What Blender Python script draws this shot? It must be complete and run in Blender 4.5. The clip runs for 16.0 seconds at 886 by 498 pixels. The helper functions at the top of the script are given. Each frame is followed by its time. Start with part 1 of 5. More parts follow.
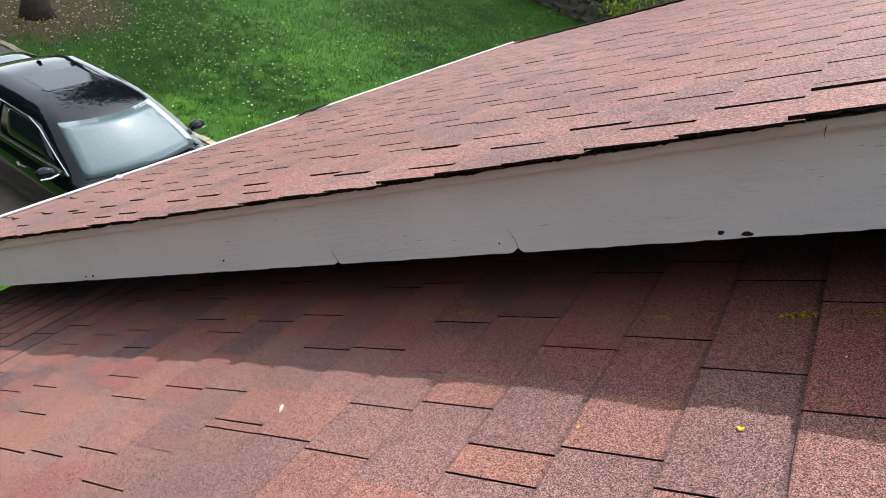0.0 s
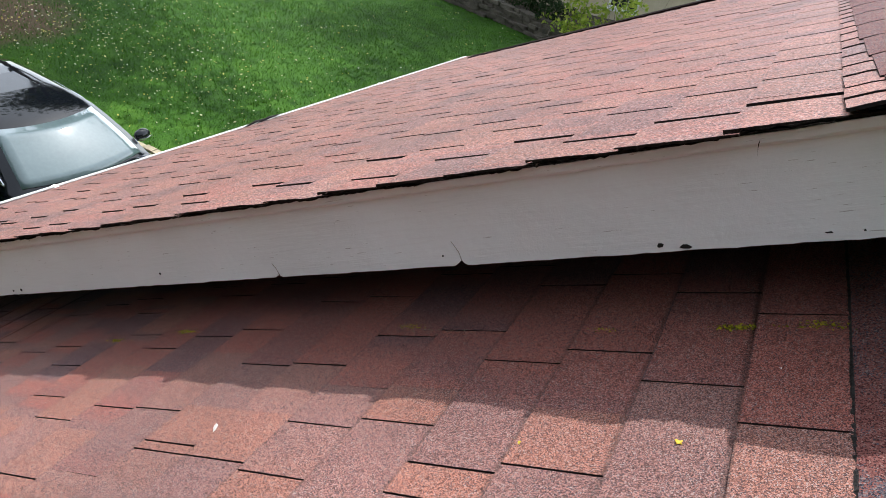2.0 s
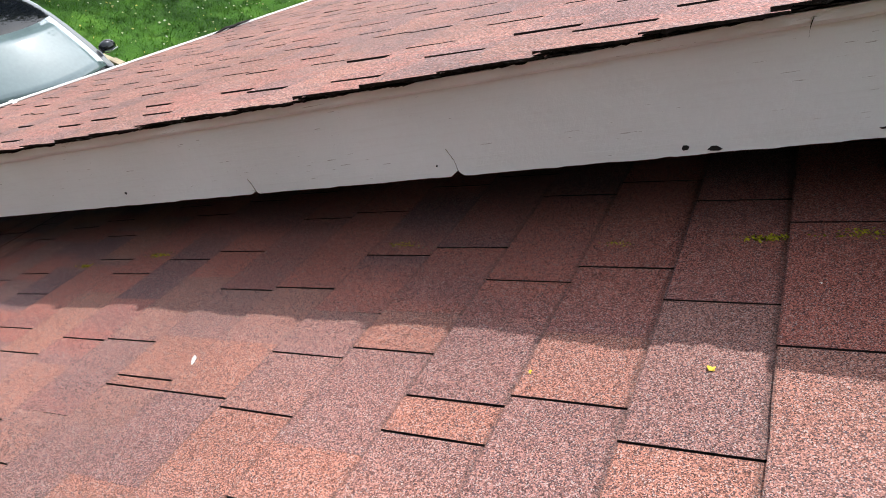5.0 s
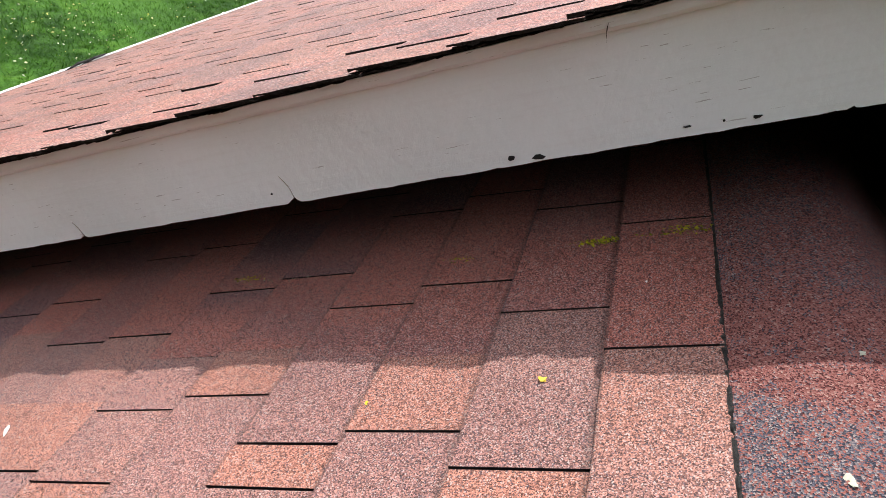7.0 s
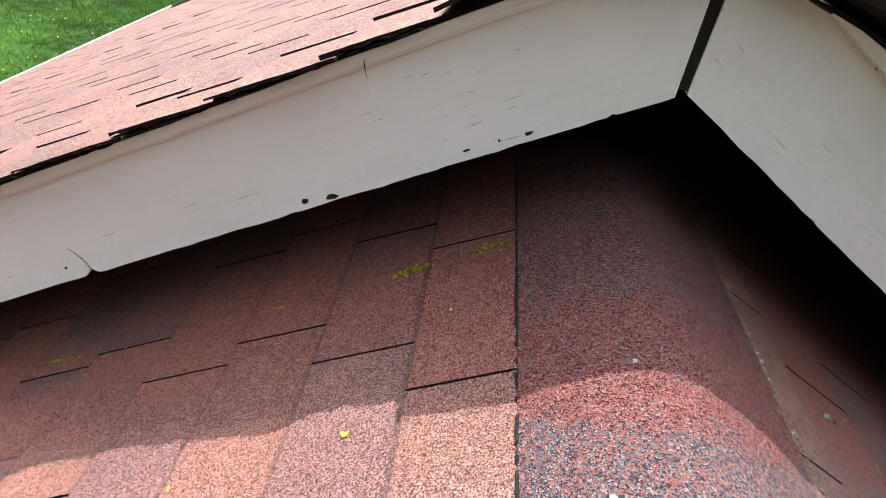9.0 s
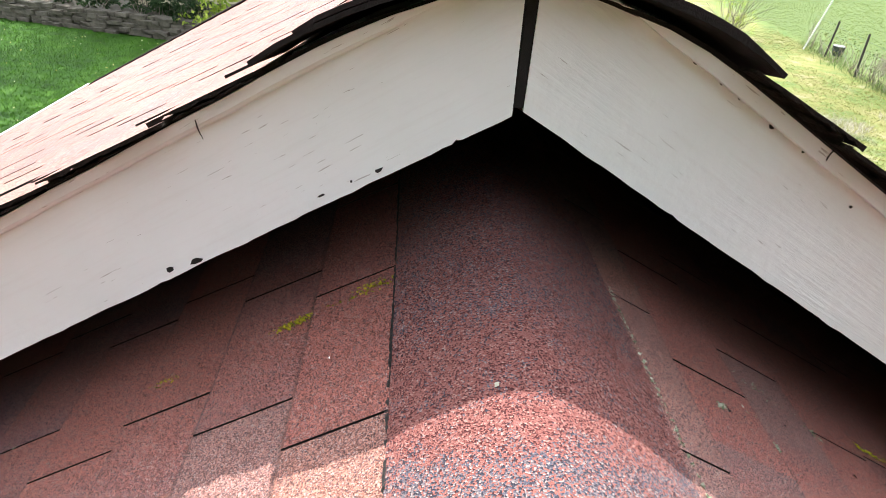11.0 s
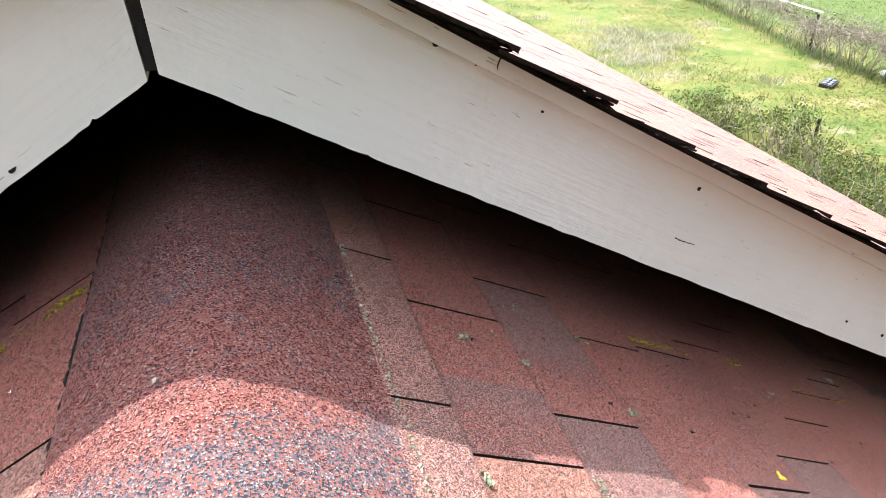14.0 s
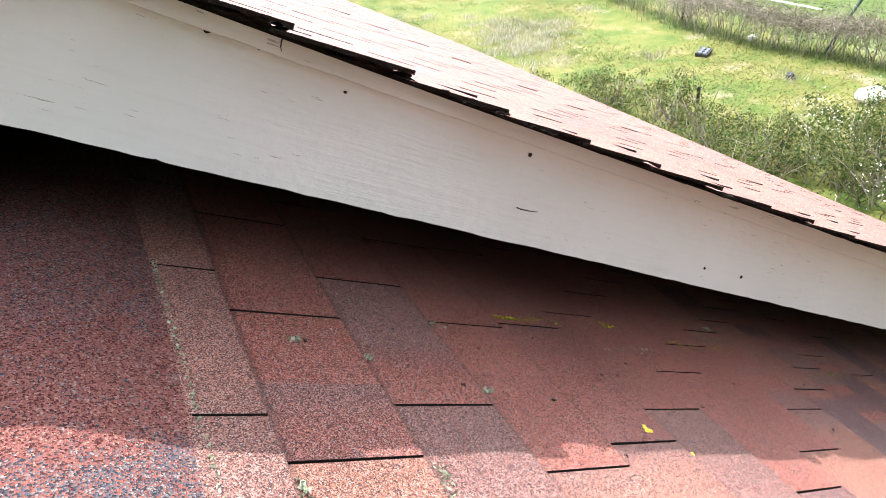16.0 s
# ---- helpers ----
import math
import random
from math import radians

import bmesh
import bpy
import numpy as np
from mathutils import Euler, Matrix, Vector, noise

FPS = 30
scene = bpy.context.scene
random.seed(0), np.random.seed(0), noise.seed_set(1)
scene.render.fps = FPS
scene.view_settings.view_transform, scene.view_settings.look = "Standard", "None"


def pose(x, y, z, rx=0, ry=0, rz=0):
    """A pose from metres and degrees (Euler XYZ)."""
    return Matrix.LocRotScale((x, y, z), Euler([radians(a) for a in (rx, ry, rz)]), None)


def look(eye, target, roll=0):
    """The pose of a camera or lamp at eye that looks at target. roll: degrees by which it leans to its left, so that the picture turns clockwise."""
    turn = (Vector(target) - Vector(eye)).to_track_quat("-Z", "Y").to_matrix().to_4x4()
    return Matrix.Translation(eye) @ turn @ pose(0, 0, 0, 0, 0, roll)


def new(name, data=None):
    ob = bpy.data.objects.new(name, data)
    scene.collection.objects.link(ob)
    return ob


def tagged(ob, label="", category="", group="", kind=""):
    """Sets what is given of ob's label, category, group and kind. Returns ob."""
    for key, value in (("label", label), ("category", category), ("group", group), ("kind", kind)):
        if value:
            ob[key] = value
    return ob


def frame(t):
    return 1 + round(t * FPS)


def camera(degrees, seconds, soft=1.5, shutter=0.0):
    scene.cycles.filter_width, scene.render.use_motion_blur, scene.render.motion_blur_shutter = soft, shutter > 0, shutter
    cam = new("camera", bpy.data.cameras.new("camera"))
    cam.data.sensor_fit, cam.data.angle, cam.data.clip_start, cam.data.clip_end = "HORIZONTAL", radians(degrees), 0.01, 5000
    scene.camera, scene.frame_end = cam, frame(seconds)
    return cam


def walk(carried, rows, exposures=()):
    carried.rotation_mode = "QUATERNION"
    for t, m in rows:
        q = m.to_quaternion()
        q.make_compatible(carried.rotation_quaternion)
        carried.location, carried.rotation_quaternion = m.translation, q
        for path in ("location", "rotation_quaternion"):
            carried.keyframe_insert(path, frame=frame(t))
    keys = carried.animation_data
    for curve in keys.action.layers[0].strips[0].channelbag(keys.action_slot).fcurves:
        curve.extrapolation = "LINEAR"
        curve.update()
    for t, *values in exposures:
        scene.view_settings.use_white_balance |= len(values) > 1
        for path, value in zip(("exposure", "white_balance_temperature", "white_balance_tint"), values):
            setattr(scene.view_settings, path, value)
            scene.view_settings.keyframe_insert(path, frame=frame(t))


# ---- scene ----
cam = camera(67.55, 16.0, soft=0.45)
ROWS = [
    (0.0, -0.3962, -0.9639, 5.1131, 55.05, -8.59, 31.32),
    (0.5, -0.3951, -0.9525, 5.1139, 56.06, -9.55, 30.09),
    (1.0, -0.3888, -0.9420, 5.1141, 57.49, -10.55, 28.62),
    (1.5, -0.3859, -0.9345, 5.1144, 57.92, -11.13, 27.53),
    (2.0, -0.3849, -0.9381, 5.1041, 56.73, -10.86, 28.06),
    (2.5, -0.3944, -0.9298, 5.0881, 54.93, -10.51, 28.73),
    (3.0, -0.4037, -0.9134, 5.0786, 52.87, -10.27, 27.52),
    (3.2, -0.4067, -0.9081, 5.0778, 52.11, -9.57, 28.09),
    (5.3, -0.4323, -0.8458, 5.0294, 49.48, -10.92, 25.25),
    (5.5, -0.4255, -0.8387, 5.0278, 49.68, -11.08, 24.31),
    (6.0, -0.4036, -0.8220, 5.0252, 50.94, -10.82, 21.60),
    (6.5, -0.3776, -0.8043, 5.0303, 52.18, -11.20, 18.85),
    (7.0, -0.3538, -0.7936, 5.0319, 53.37, -11.82, 16.46),
    (7.5, -0.3250, -0.7708, 5.0401, 54.72, -13.07, 13.56),
    (8.0, -0.3079, -0.7554, 5.0472, 55.41, -14.12, 11.76),
    (8.5, -0.2745, -0.7356, 5.0603, 55.79, -12.43, 8.83),
    (9.0, -0.2332, -0.7224, 5.0838, 55.65, -9.31, 5.23),
    (9.5, -0.2013, -0.7164, 5.1036, 55.64, -6.36, 2.72),
    (9.7, -0.1861, -0.7130, 5.1085, 56.63, -5.54, 1.39),
    (11.8, -0.0830, -0.7073, 5.0802, 59.50, -3.29, -3.07),
    (12.0, -0.0690, -0.7059, 5.0743, 58.80, -2.73, -3.77),
    (12.5, -0.0058, -0.6935, 5.0637, 56.19, -2.52, -9.50),
    (13.0, 0.0218, -0.6935, 5.0655, 57.27, -1.56, -11.99),
    (13.5, 0.0560, -0.7032, 5.0788, 59.35, 0.13, -13.37),
    (14.0, 0.1029, -0.7042, 5.0636, 57.06, 1.74, -16.63),
    (14.5, 0.1418, -0.7114, 5.0470, 57.46, 2.37, -20.14),
    (15.0, 0.1713, -0.7178, 5.0362, 57.88, 3.26, -22.42),
    (15.5, 0.1982, -0.7216, 5.0231, 57.70, 3.64, -24.52),
    (16.0, 0.2198, -0.7246, 5.0181, 56.90, 4.86, -26.53),
]
walk(cam, [(t, pose(x, y, z, rx, ry, rz)) for t, x, y, z, rx, ry, rz in ROWS],
     exposures=[(0.0, 1.20, 6150, 8), (3.0, 1.27, 6200, 8), (5.5, 1.46, 6350, 9), (8.0, 1.73, 6450, 8), (9.0, 1.98, 6450, 8), (12.0, 2.60, 6450, 8), (16.0, 2.53, 6400, 8)])

# ---- light ----
SUN_FROM = Vector((-0.105, 0.590, 1.0)).normalized()
world = bpy.data.worlds.new("sky")
scene.world = world
world.use_nodes = True
wn = world.node_tree
sky = wn.nodes.new("ShaderNodeTexSky")
sky.sky_type = "NISHITA"
sky.sun_disc = False
sky.sun_elevation = math.asin(SUN_FROM.z)
sky.sun_rotation = math.atan2(SUN_FROM.x, SUN_FROM.y)
sky.dust_density = 1.0
pale = wn.nodes.new("ShaderNodeHueSaturation")   # thin bright haze
pale.inputs["Saturation"].default_value = 0.26
wn.links.new(sky.outputs[0], pale.inputs["Color"])
wn.links.new(pale.outputs[0], wn.nodes["Background"].inputs[0])
wn.nodes["Background"].inputs[1].default_value = 0.18
sun = new("sun", bpy.data.lights.new("sun", "SUN"))
sun.data.energy = 2.0
sun.data.angle = radians(0.53)
sun.data.color = (1.0, 0.97, 0.93)
sun.matrix_world = look(SUN_FROM * 50, (0, 0, 0))

# ---- measures ----
R = 4.7                     # reference height of the gable's peak
X0, RL = 0.013, 4.685       # the lower ridge
TAB = 0.272                 # one tab
PH = {-1: math.atan(0.543), 1: math.atan(0.598)}   # the two lower slopes
LOW_COURSE = {-1: (0.274, 0.1338), 1: (0.251, 0.1465)}  # first course line, spacing
SAG = 0.018                 # the lawn side dips downhill
E_UP = 0.140                # course of the upper roof
UP_FIRST = {-1: 0.281, 1: 0.256}
PU = radians(29.1)          # upper slope
HU = 0.30                   # upper ridge line over the lower one
RISE = {-1: (0.0595, 1.6), 1: (0.076, 1.4)}  # the rake edge stands up a little, most at the peak
RISE_LEN = 0.30
YAW, DROP = 0.02, -0.035    # the upper ridge's own direction
EAVE, FAR = 3.72, 5.7


# ---- materials ----
def nodes(name, rough=0.8, metal=0.0):
    m = bpy.data.materials.new(name)
    m.use_nodes = True
    n = m.node_tree
    b = n.nodes["Principled BSDF"]
    b.inputs["Roughness"].default_value = rough
    b.inputs["Metallic"].default_value = metal
    return m, n, b


def put(n, kind, values=(), operation=""):
    o = n.nodes.new(kind)
    if operation:
        o.operation = operation
    for key, value in dict(values).items():
        if isinstance(value, bpy.types.NodeSocket):
            n.links.new(value, o.inputs[key])
        else:
            o.inputs[key].default_value = value
    return o


def calc(n, op, a, b=0.0, c=0.0):
    return put(n, "ShaderNodeMath", {0: a, 1: b, 2: c}, operation=op).outputs[0]


def ramp(n, fac, stops, mode="LINEAR"):
    o = put(n, "ShaderNodeValToRGB", {0: fac})
    o.color_ramp.interpolation = mode
    el = o.color_ramp.elements
    while len(el) < len(stops):
        el.new(0.5)
    for e_, (p, col) in zip(el, stops):
        e_.position, e_.color = p, (*col, 1) if len(col) == 3 else col
    return o.outputs[0]


def mix(n, fac, a, b, mode="MIX"):
    o = n.nodes.new("ShaderNodeMix")
    o.data_type, o.blend_type = "RGBA", mode
    for i, v in ((0, fac), (6, a), (7, b)):
        if isinstance(v, bpy.types.NodeSocket):
            n.links.new(v, o.inputs[i])
        else:
            o.inputs[i].default_value = v if i == 0 else (*v, 1)
    return o.outputs[2]


def noise_of(n, scale, detail=4.0, vec=None, rough=0.55, out=0):
    o = put(n, "ShaderNodeTexNoise", {"Scale": scale, "Detail": detail, "Roughness": rough})
    if vec is None:
        vec = put(n, "ShaderNodeNewGeometry").outputs["Position"]
    n.links.new(vec, o.inputs["Vector"])
    return o.outputs[out]


def bump(n, b, height, strength=0.5, dist=0.01):
    o = put(n, "ShaderNodeBump", {"Height": height, "Strength": strength, "Distance": dist})
    n.links.new(o.outputs[0], b.inputs["Normal"])


def plain(name, col, rough=0.6, metal=0.0, var=0.25, scale=20.0, relief=0.0, spec=None):
    """A surface of one colour with grain and larger stains."""
    m, n, b = nodes(name, rough, metal)
    f1 = noise_of(n, scale, 5)
    f2 = noise_of(n, scale * 8, 3)
    f = calc(n, "ADD", calc(n, "MULTIPLY", f1, 0.65), calc(n, "MULTIPLY", f2, 0.35))
    lo = tuple(c * (1 - var) for c in col)
    hi = tuple(min(1, c * (1 + var)) for c in col)
    n.links.new(ramp(n, f, [(0.3, lo), (0.7, hi)]), b.inputs["Base Color"])
    if spec is not None:
        b.inputs["Specular IOR Level"].default_value = spec
    if relief:
        bump(n, b, f, relief, 0.02)
    return m


def course_line(side, k):
    """Distance below the lower ridge of a course's butt edge."""
    a, b = LOW_COURSE[side]
    return a + b * k


def shingle_material(name, x0, slopes, courses, yaw, scale=840.0, calm=0.0, worn_by=1.0, tint_by=(0.94, 1.0, 1.01), contrast=0.95, joint=0.42):
    """Mineral granules in red, plum and grey, blended in drops along each course."""
    m, n, b = nodes(name, 0.58)
    b.inputs["Specular IOR Level"].default_value = 0.15
    pos = put(n, "ShaderNodeNewGeometry").outputs["Position"]
    sep = put(n, "ShaderNodeSeparateXYZ", {0: pos})
    x, y = sep.outputs[0], sep.outputs[1]
    x = calc(n, "SUBTRACT", calc(n, "SUBTRACT", x, x0), calc(n, "MULTIPLY", y, yaw))
    right = calc(n, "GREATER_THAN", x, 0.0)
    rows_, below = [], []
    for side in (-1, 1):
        first, gap = courses[side]
        t = calc(n, "SUBTRACT", calc(n, "DIVIDE", calc(n, "ABSOLUTE", x), math.cos(slopes[side])), first + 0.004)
        k = calc(n, "DIVIDE", t, gap)
        rows_.append(calc(n, "ADD", calc(n, "FLOOR", k), side * 40.5))
        below.append(calc(n, "FRACT", k))
    course = calc(n, "ADD", calc(n, "MULTIPLY", rows_[1], right), calc(n, "MULTIPLY", rows_[0], calc(n, "SUBTRACT", 1.0, right)))
    v = put(n, "ShaderNodeCombineXYZ", {0: calc(n, "MULTIPLY", y, 4.2), 1: calc(n, "MULTIPLY", course, 7.31), 2: calc(n, "MULTIPLY", course, 3.17)}).outputs[0]
    drop = put(n, "ShaderNodeTexNoise", {"Vector": v, "Scale": 1.0, "Detail": 1.0, "Roughness": 0.4}).outputs[0]
    own = put(n, "ShaderNodeSeparateColor", {0: put(n, "ShaderNodeObjectInfo").outputs["Color"]})
    keep_own = own.outputs[1]
    drop = calc(n, "ADD", calc(n, "MULTIPLY", drop, calc(n, "SUBTRACT", 1.0, keep_own)), calc(n, "MULTIPLY", own.outputs[0], keep_own))
    base = ramp(n, drop, [(0.30, (0.121, 0.061, 0.066)), (0.42, (0.145, 0.068, 0.068)), (0.455, (0.262, 0.088, 0.067)), (0.50, (0.250, 0.083, 0.066)),
                          (0.515, (0.190, 0.090, 0.081)), (0.55, (0.212, 0.102, 0.088)), (0.585, (0.262, 0.108, 0.079)), (0.70, (0.248, 0.098, 0.072))])
    base = mix(n, calm, base, (0.212, 0.114, 0.100))
    base = mix(n, 1.0, base, tint_by, "MULTIPLY")
    grain = put(n, "ShaderNodeTexVoronoi", {"Vector": pos, "Scale": scale})
    g = put(n, "ShaderNodeSeparateColor", {0: grain.outputs["Color"]})
    dark = ramp(n, g.outputs[0], [(0.0, (0.08, 0.08, 0.10)), (0.25, (0.44, 0.42, 0.42)), (0.6, (1.08, 1.05, 1.05)), (1.0, (2.1, 2.1, 2.1))])
    col = mix(n, contrast, base, dark, "MULTIPLY")
    tint = ramp(n, g.outputs[1], [(0.0, (0.05, 0.05, 0.07)), (0.45, (0.43, 0.36, 0.34)), (0.8, (0.44, 0.20, 0.145))], "CONSTANT")
    col = mix(n, calc(n, "MULTIPLY", calc(n, "GREATER_THAN", g.outputs[2], 0.76), 0.7 * contrast), col, tint)
    worn = noise_of(n, 2.2, 5)
    col = mix(n, 1.0, col, ramp(n, worn, [(0.3, tuple(worn_by * c for c in (0.78, 0.80, 0.80))), (0.7, tuple(worn_by * c for c in (1.17, 1.12, 1.08)))]), "MULTIPLY")
    if joint:   # thin shade line below each butt edge, put into the colour
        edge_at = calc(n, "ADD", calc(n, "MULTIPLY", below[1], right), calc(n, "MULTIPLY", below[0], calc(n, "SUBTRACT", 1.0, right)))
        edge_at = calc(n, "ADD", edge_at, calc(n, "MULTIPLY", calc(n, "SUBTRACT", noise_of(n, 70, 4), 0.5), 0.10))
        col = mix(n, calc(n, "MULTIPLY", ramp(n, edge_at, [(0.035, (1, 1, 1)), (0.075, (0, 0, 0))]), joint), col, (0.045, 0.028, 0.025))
    n.links.new(col, b.inputs["Base Color"])
    bump(n, b, calc(n, "ADD", g.outputs[0], calc(n, "MULTIPLY", noise_of(n, 60, 3), 0.6)), 0.55, 0.0016)
    return m


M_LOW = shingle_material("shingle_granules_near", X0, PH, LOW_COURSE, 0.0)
M_UP = shingle_material("shingle_granules_far", 0.0, {-1: PU, 1: PU}, {k: (v, E_UP) for k, v in UP_FIRST.items()}, YAW, 340.0, 0.5, 1.03, (0.98, 1.0, 1.0), 0.8, 0.0)
M_TAR = plain("asphalt_felt", (0.016, 0.013, 0.012), 0.9, 0, 0.4, 60, 0.4, 0.12)
M_PLY = plain("broken_felt_edge", (0.022, 0.016, 0.013), 0.95, 0, 0.8, 110, 0.8, 0.08)
M_BLACK = plain("rotten_wood", (0.012, 0.010, 0.009), 0.95, 0, 0.4, 90, 0.5)
# near black: the deep shade under the overhang is put into this colour
M_WOOD = plain("shade_dark_wood", (0.014, 0.009, 0.008), 0.95, 0, 0.4, 14, 0.3, 0.05)


def paint_material():
    """Old white house paint over wood: fine raised grain along the board, hairline splits, grime and dark specks."""
    m, n, b = nodes("weathered_white_paint", 0.5)
    pos = put(n, "ShaderNodeNewGeometry").outputs["Position"]
    sep = put(n, "ShaderNodeSeparateXYZ", {0: pos})
    ax = calc(n, "ABSOLUTE", sep.outputs[0])
    across = calc(n, "ADD", sep.outputs[2], calc(n, "MULTIPLY", ax, 0.592))
    run = put(n, "ShaderNodeCombineXYZ", {0: sep.outputs[0], 1: sep.outputs[1], 2: calc(n, "MULTIPLY", across, 11.0)}).outputs[0]
    a = noise_of(n, 3.0, 6)
    grain = noise_of(n, 11.0, 7, run, 0.65)
    hair = noise_of(n, 26.0, 4, run, 0.5)
    col = ramp(n, a, [(0.3, (0.725, 0.74, 0.73)), (0.7, (0.805, 0.82, 0.815))])
    col = mix(n, calc(n, "MULTIPLY", ramp(n, grain, [(0.50, (0, 0, 0)), (0.70, (1, 1, 1))]), 0.15), col, (0.58, 0.54, 0.51))
    split = calc(n, "MULTIPLY", calc(n, "GREATER_THAN", hair, 0.672), calc(n, "GREATER_THAN", noise_of(n, 7.0, 3), 0.52))
    col = mix(n, calc(n, "MULTIPLY", split, 0.55), col, (0.24, 0.20, 0.175))
    foot = ramp(n, calc(n, "SUBTRACT", across, R), [(0.155, (1, 1, 1)), (0.20, (0, 0, 0)), (0.285, (0, 0, 0)), (0.325, (0.7, 0.7, 0.7)), (0.335, (0, 0, 0))])
    speck = calc(n, "GREATER_THAN", noise_of(n, 140, 3), calc(n, "SUBTRACT", 0.80, calc(n, "MULTIPLY", foot, 0.09)))
    patchy = calc(n, "GREATER_THAN", noise_of(n, 5.0, 3), 0.5)
    col = mix(n, calc(n, "MULTIPLY", calc(n, "MULTIPLY", speck, patchy), 0.6), col, (0.16, 0.14, 0.11))
    n.links.new(col, b.inputs["Base Color"])
    worn = ramp(n, noise_of(n, 4.0, 4), [(0.47, (0.10, 0.10, 0.10)), (0.60, (1, 1, 1))])
    h = calc(n, "ADD", calc(n, "MULTIPLY", calc(n, "MULTIPLY", grain, worn), 1.0), calc(n, "MULTIPLY", noise_of(n, 55, 5), 0.55))
    h = calc(n, "SUBTRACT", h, calc(n, "MULTIPLY", split, 0.5))
    bump(n, b, h, 0.42, 0.006)
    return m


M_PAINT = paint_material()


def lawn_material():
    m, n, b = nodes("lawn", 0.9)
    b.inputs["Specular IOR Level"].default_value = 0.2
    pos = put(n, "ShaderNodeNewGeometry").outputs["Position"]
    x = put(n, "ShaderNodeSeparateXYZ", {0: pos}).outputs[0]
    big, mid, fine = noise_of(n, 0.35, 4), noise_of(n, 2.6, 5), noise_of(n, 28, 4)
    f = calc(n, "ADD", calc(n, "MULTIPLY", mid, 0.5), calc(n, "MULTIPLY", fine, 0.5))
    green = ramp(n, f, [(0.32, (0.013, 0.046, 0.003)), (0.5, (0.032, 0.096, 0.005)), (0.7, (0.068, 0.148, 0.010))])
    patch = ramp(n, noise_of(n, 0.7, 6, None, 0.6), [(0.36, (0.62, 0.66, 0.60)), (0.52, (1.0, 1.0, 1.0)), (0.66, (1.35, 1.22, 1.5))])
    green = mix(n, 1.0, green, patch, "MULTIPLY")
    pale = calc(n, "ADD", calc(n, "MULTIPLY", noise_of(n, 0.8, 9, None, 0.68), 0.7), calc(n, "MULTIPLY", f, 0.3))
    meadow = ramp(n, pale, [(0.36, (0.036, 0.072, 0.012)), (0.45, (0.080, 0.112, 0.022)), (0.52, (0.125, 0.128, 0.032)), (0.58, (0.160, 0.146, 0.054)), (0.66, (0.25, 0.23, 0.16))])
    side = ramp(n, calc(n, "ADD", calc(n, "MULTIPLY", x, 0.1), calc(n, "MULTIPLY", big, 0.3)), [(0.15, (0, 0, 0)), (0.4, (1, 1, 1))])
    back = ramp(n, calc(n, "MULTIPLY", x, 0.05), [(0.70, (1, 1, 1)), (0.76, (0, 0, 0))])
    mask = mix(n, 1.0, side, back, "MULTIPLY")
    far = ramp(n, calc(n, "MULTIPLY", x, 0.05), [(0.70, (0, 0, 0)), (0.76, (1, 1, 1))])
    green = mix(n, far, green, ramp(n, f, [(0.32, (0.040, 0.066, 0.012)), (0.7, (0.088, 0.120, 0.028))]))
    col = mix(n, mask, green, meadow)
    bare = ramp(n, noise_of(n, 0.9, 5), [(0.60, (0, 0, 0)), (0.72, (1, 1, 1))])
    col = mix(n, calc(n, "MULTIPLY", mix(n, 1.0, bare, mask, "MULTIPLY"), 0.6), col, (0.25, 0.21, 0.15))
    pale_soil = put(n, "ShaderNodeVectorMath", {0: pos, 1: (9.6, 14.2, 0.0)}, operation="DISTANCE").outputs["Value"]
    pale_soil = calc(n, "ADD", calc(n, "MULTIPLY", pale_soil, 0.1), calc(n, "MULTIPLY", noise_of(n, 1.6, 5), 0.55))
    col = mix(n, calc(n, "MULTIPLY", ramp(n, pale_soil, [(0.30, (1, 1, 1)), (0.40, (0, 0, 0))]), 0.6), col, (0.19, 0.165, 0.125))
    litter = put(n, "ShaderNodeVectorMath", {0: pos, 1: (-14.6, 7.2, 0.0)}, operation="DISTANCE").outputs["Value"]
    litter = calc(n, "ADD", litter, calc(n, "MULTIPLY", mid, 2.0))
    col = mix(n, ramp(n, calc(n, "MULTIPLY", litter, 0.1), [(0.22, (1, 1, 1)), (0.32, (0, 0, 0))]), col, (0.13, 0.085, 0.05))
    n.links.new(col, b.inputs["Base Color"])
    bump(n, b, f, 0.8, 0.06)
    return m


M_LAWN = lawn_material()
M_DRIVE = plain("worn_concrete", (0.15, 0.125, 0.095), 0.9, 0, 0.3, 3, 0.3)
M_CARPAINT = plain("black_car_paint", (0.004, 0.005, 0.007), 0.06, 0, 0.2, 30, 0, 0.3)
M_CARPAINT.node_tree.nodes["Principled BSDF"].inputs["Coat Weight"].default_value = 0.3
M_ALU = plain("weathered_aluminium", (0.72, 0.72, 0.70), 0.45, 0.35, 0.15, 25, 0.1)


# ---- building helpers ----
def mesh_of(name, bm, mat):
    me = bpy.data.meshes.new(name)
    bm.normal_update()
    bm.to_mesh(me)
    bm.free()
    for m in mat if isinstance(mat, (list, tuple)) else [mat]:
        me.materials.append(m)
    return me


def part(name, bm, mat, parent=None, label="", smooth=False):
    me = mesh_of(name, bm, mat) if isinstance(bm, bmesh.types.BMesh) else bm
    if smooth:
        for p in me.polygons:
            p.use_smooth = True
    ob = new(name, me)
    if parent is not None:
        ob.parent = parent
    return tagged(ob, label)


def empty(name, at=(0, 0, 0)):
    ob = new(name)
    ob.location = at
    ob.empty_display_size = 0.2
    return ob


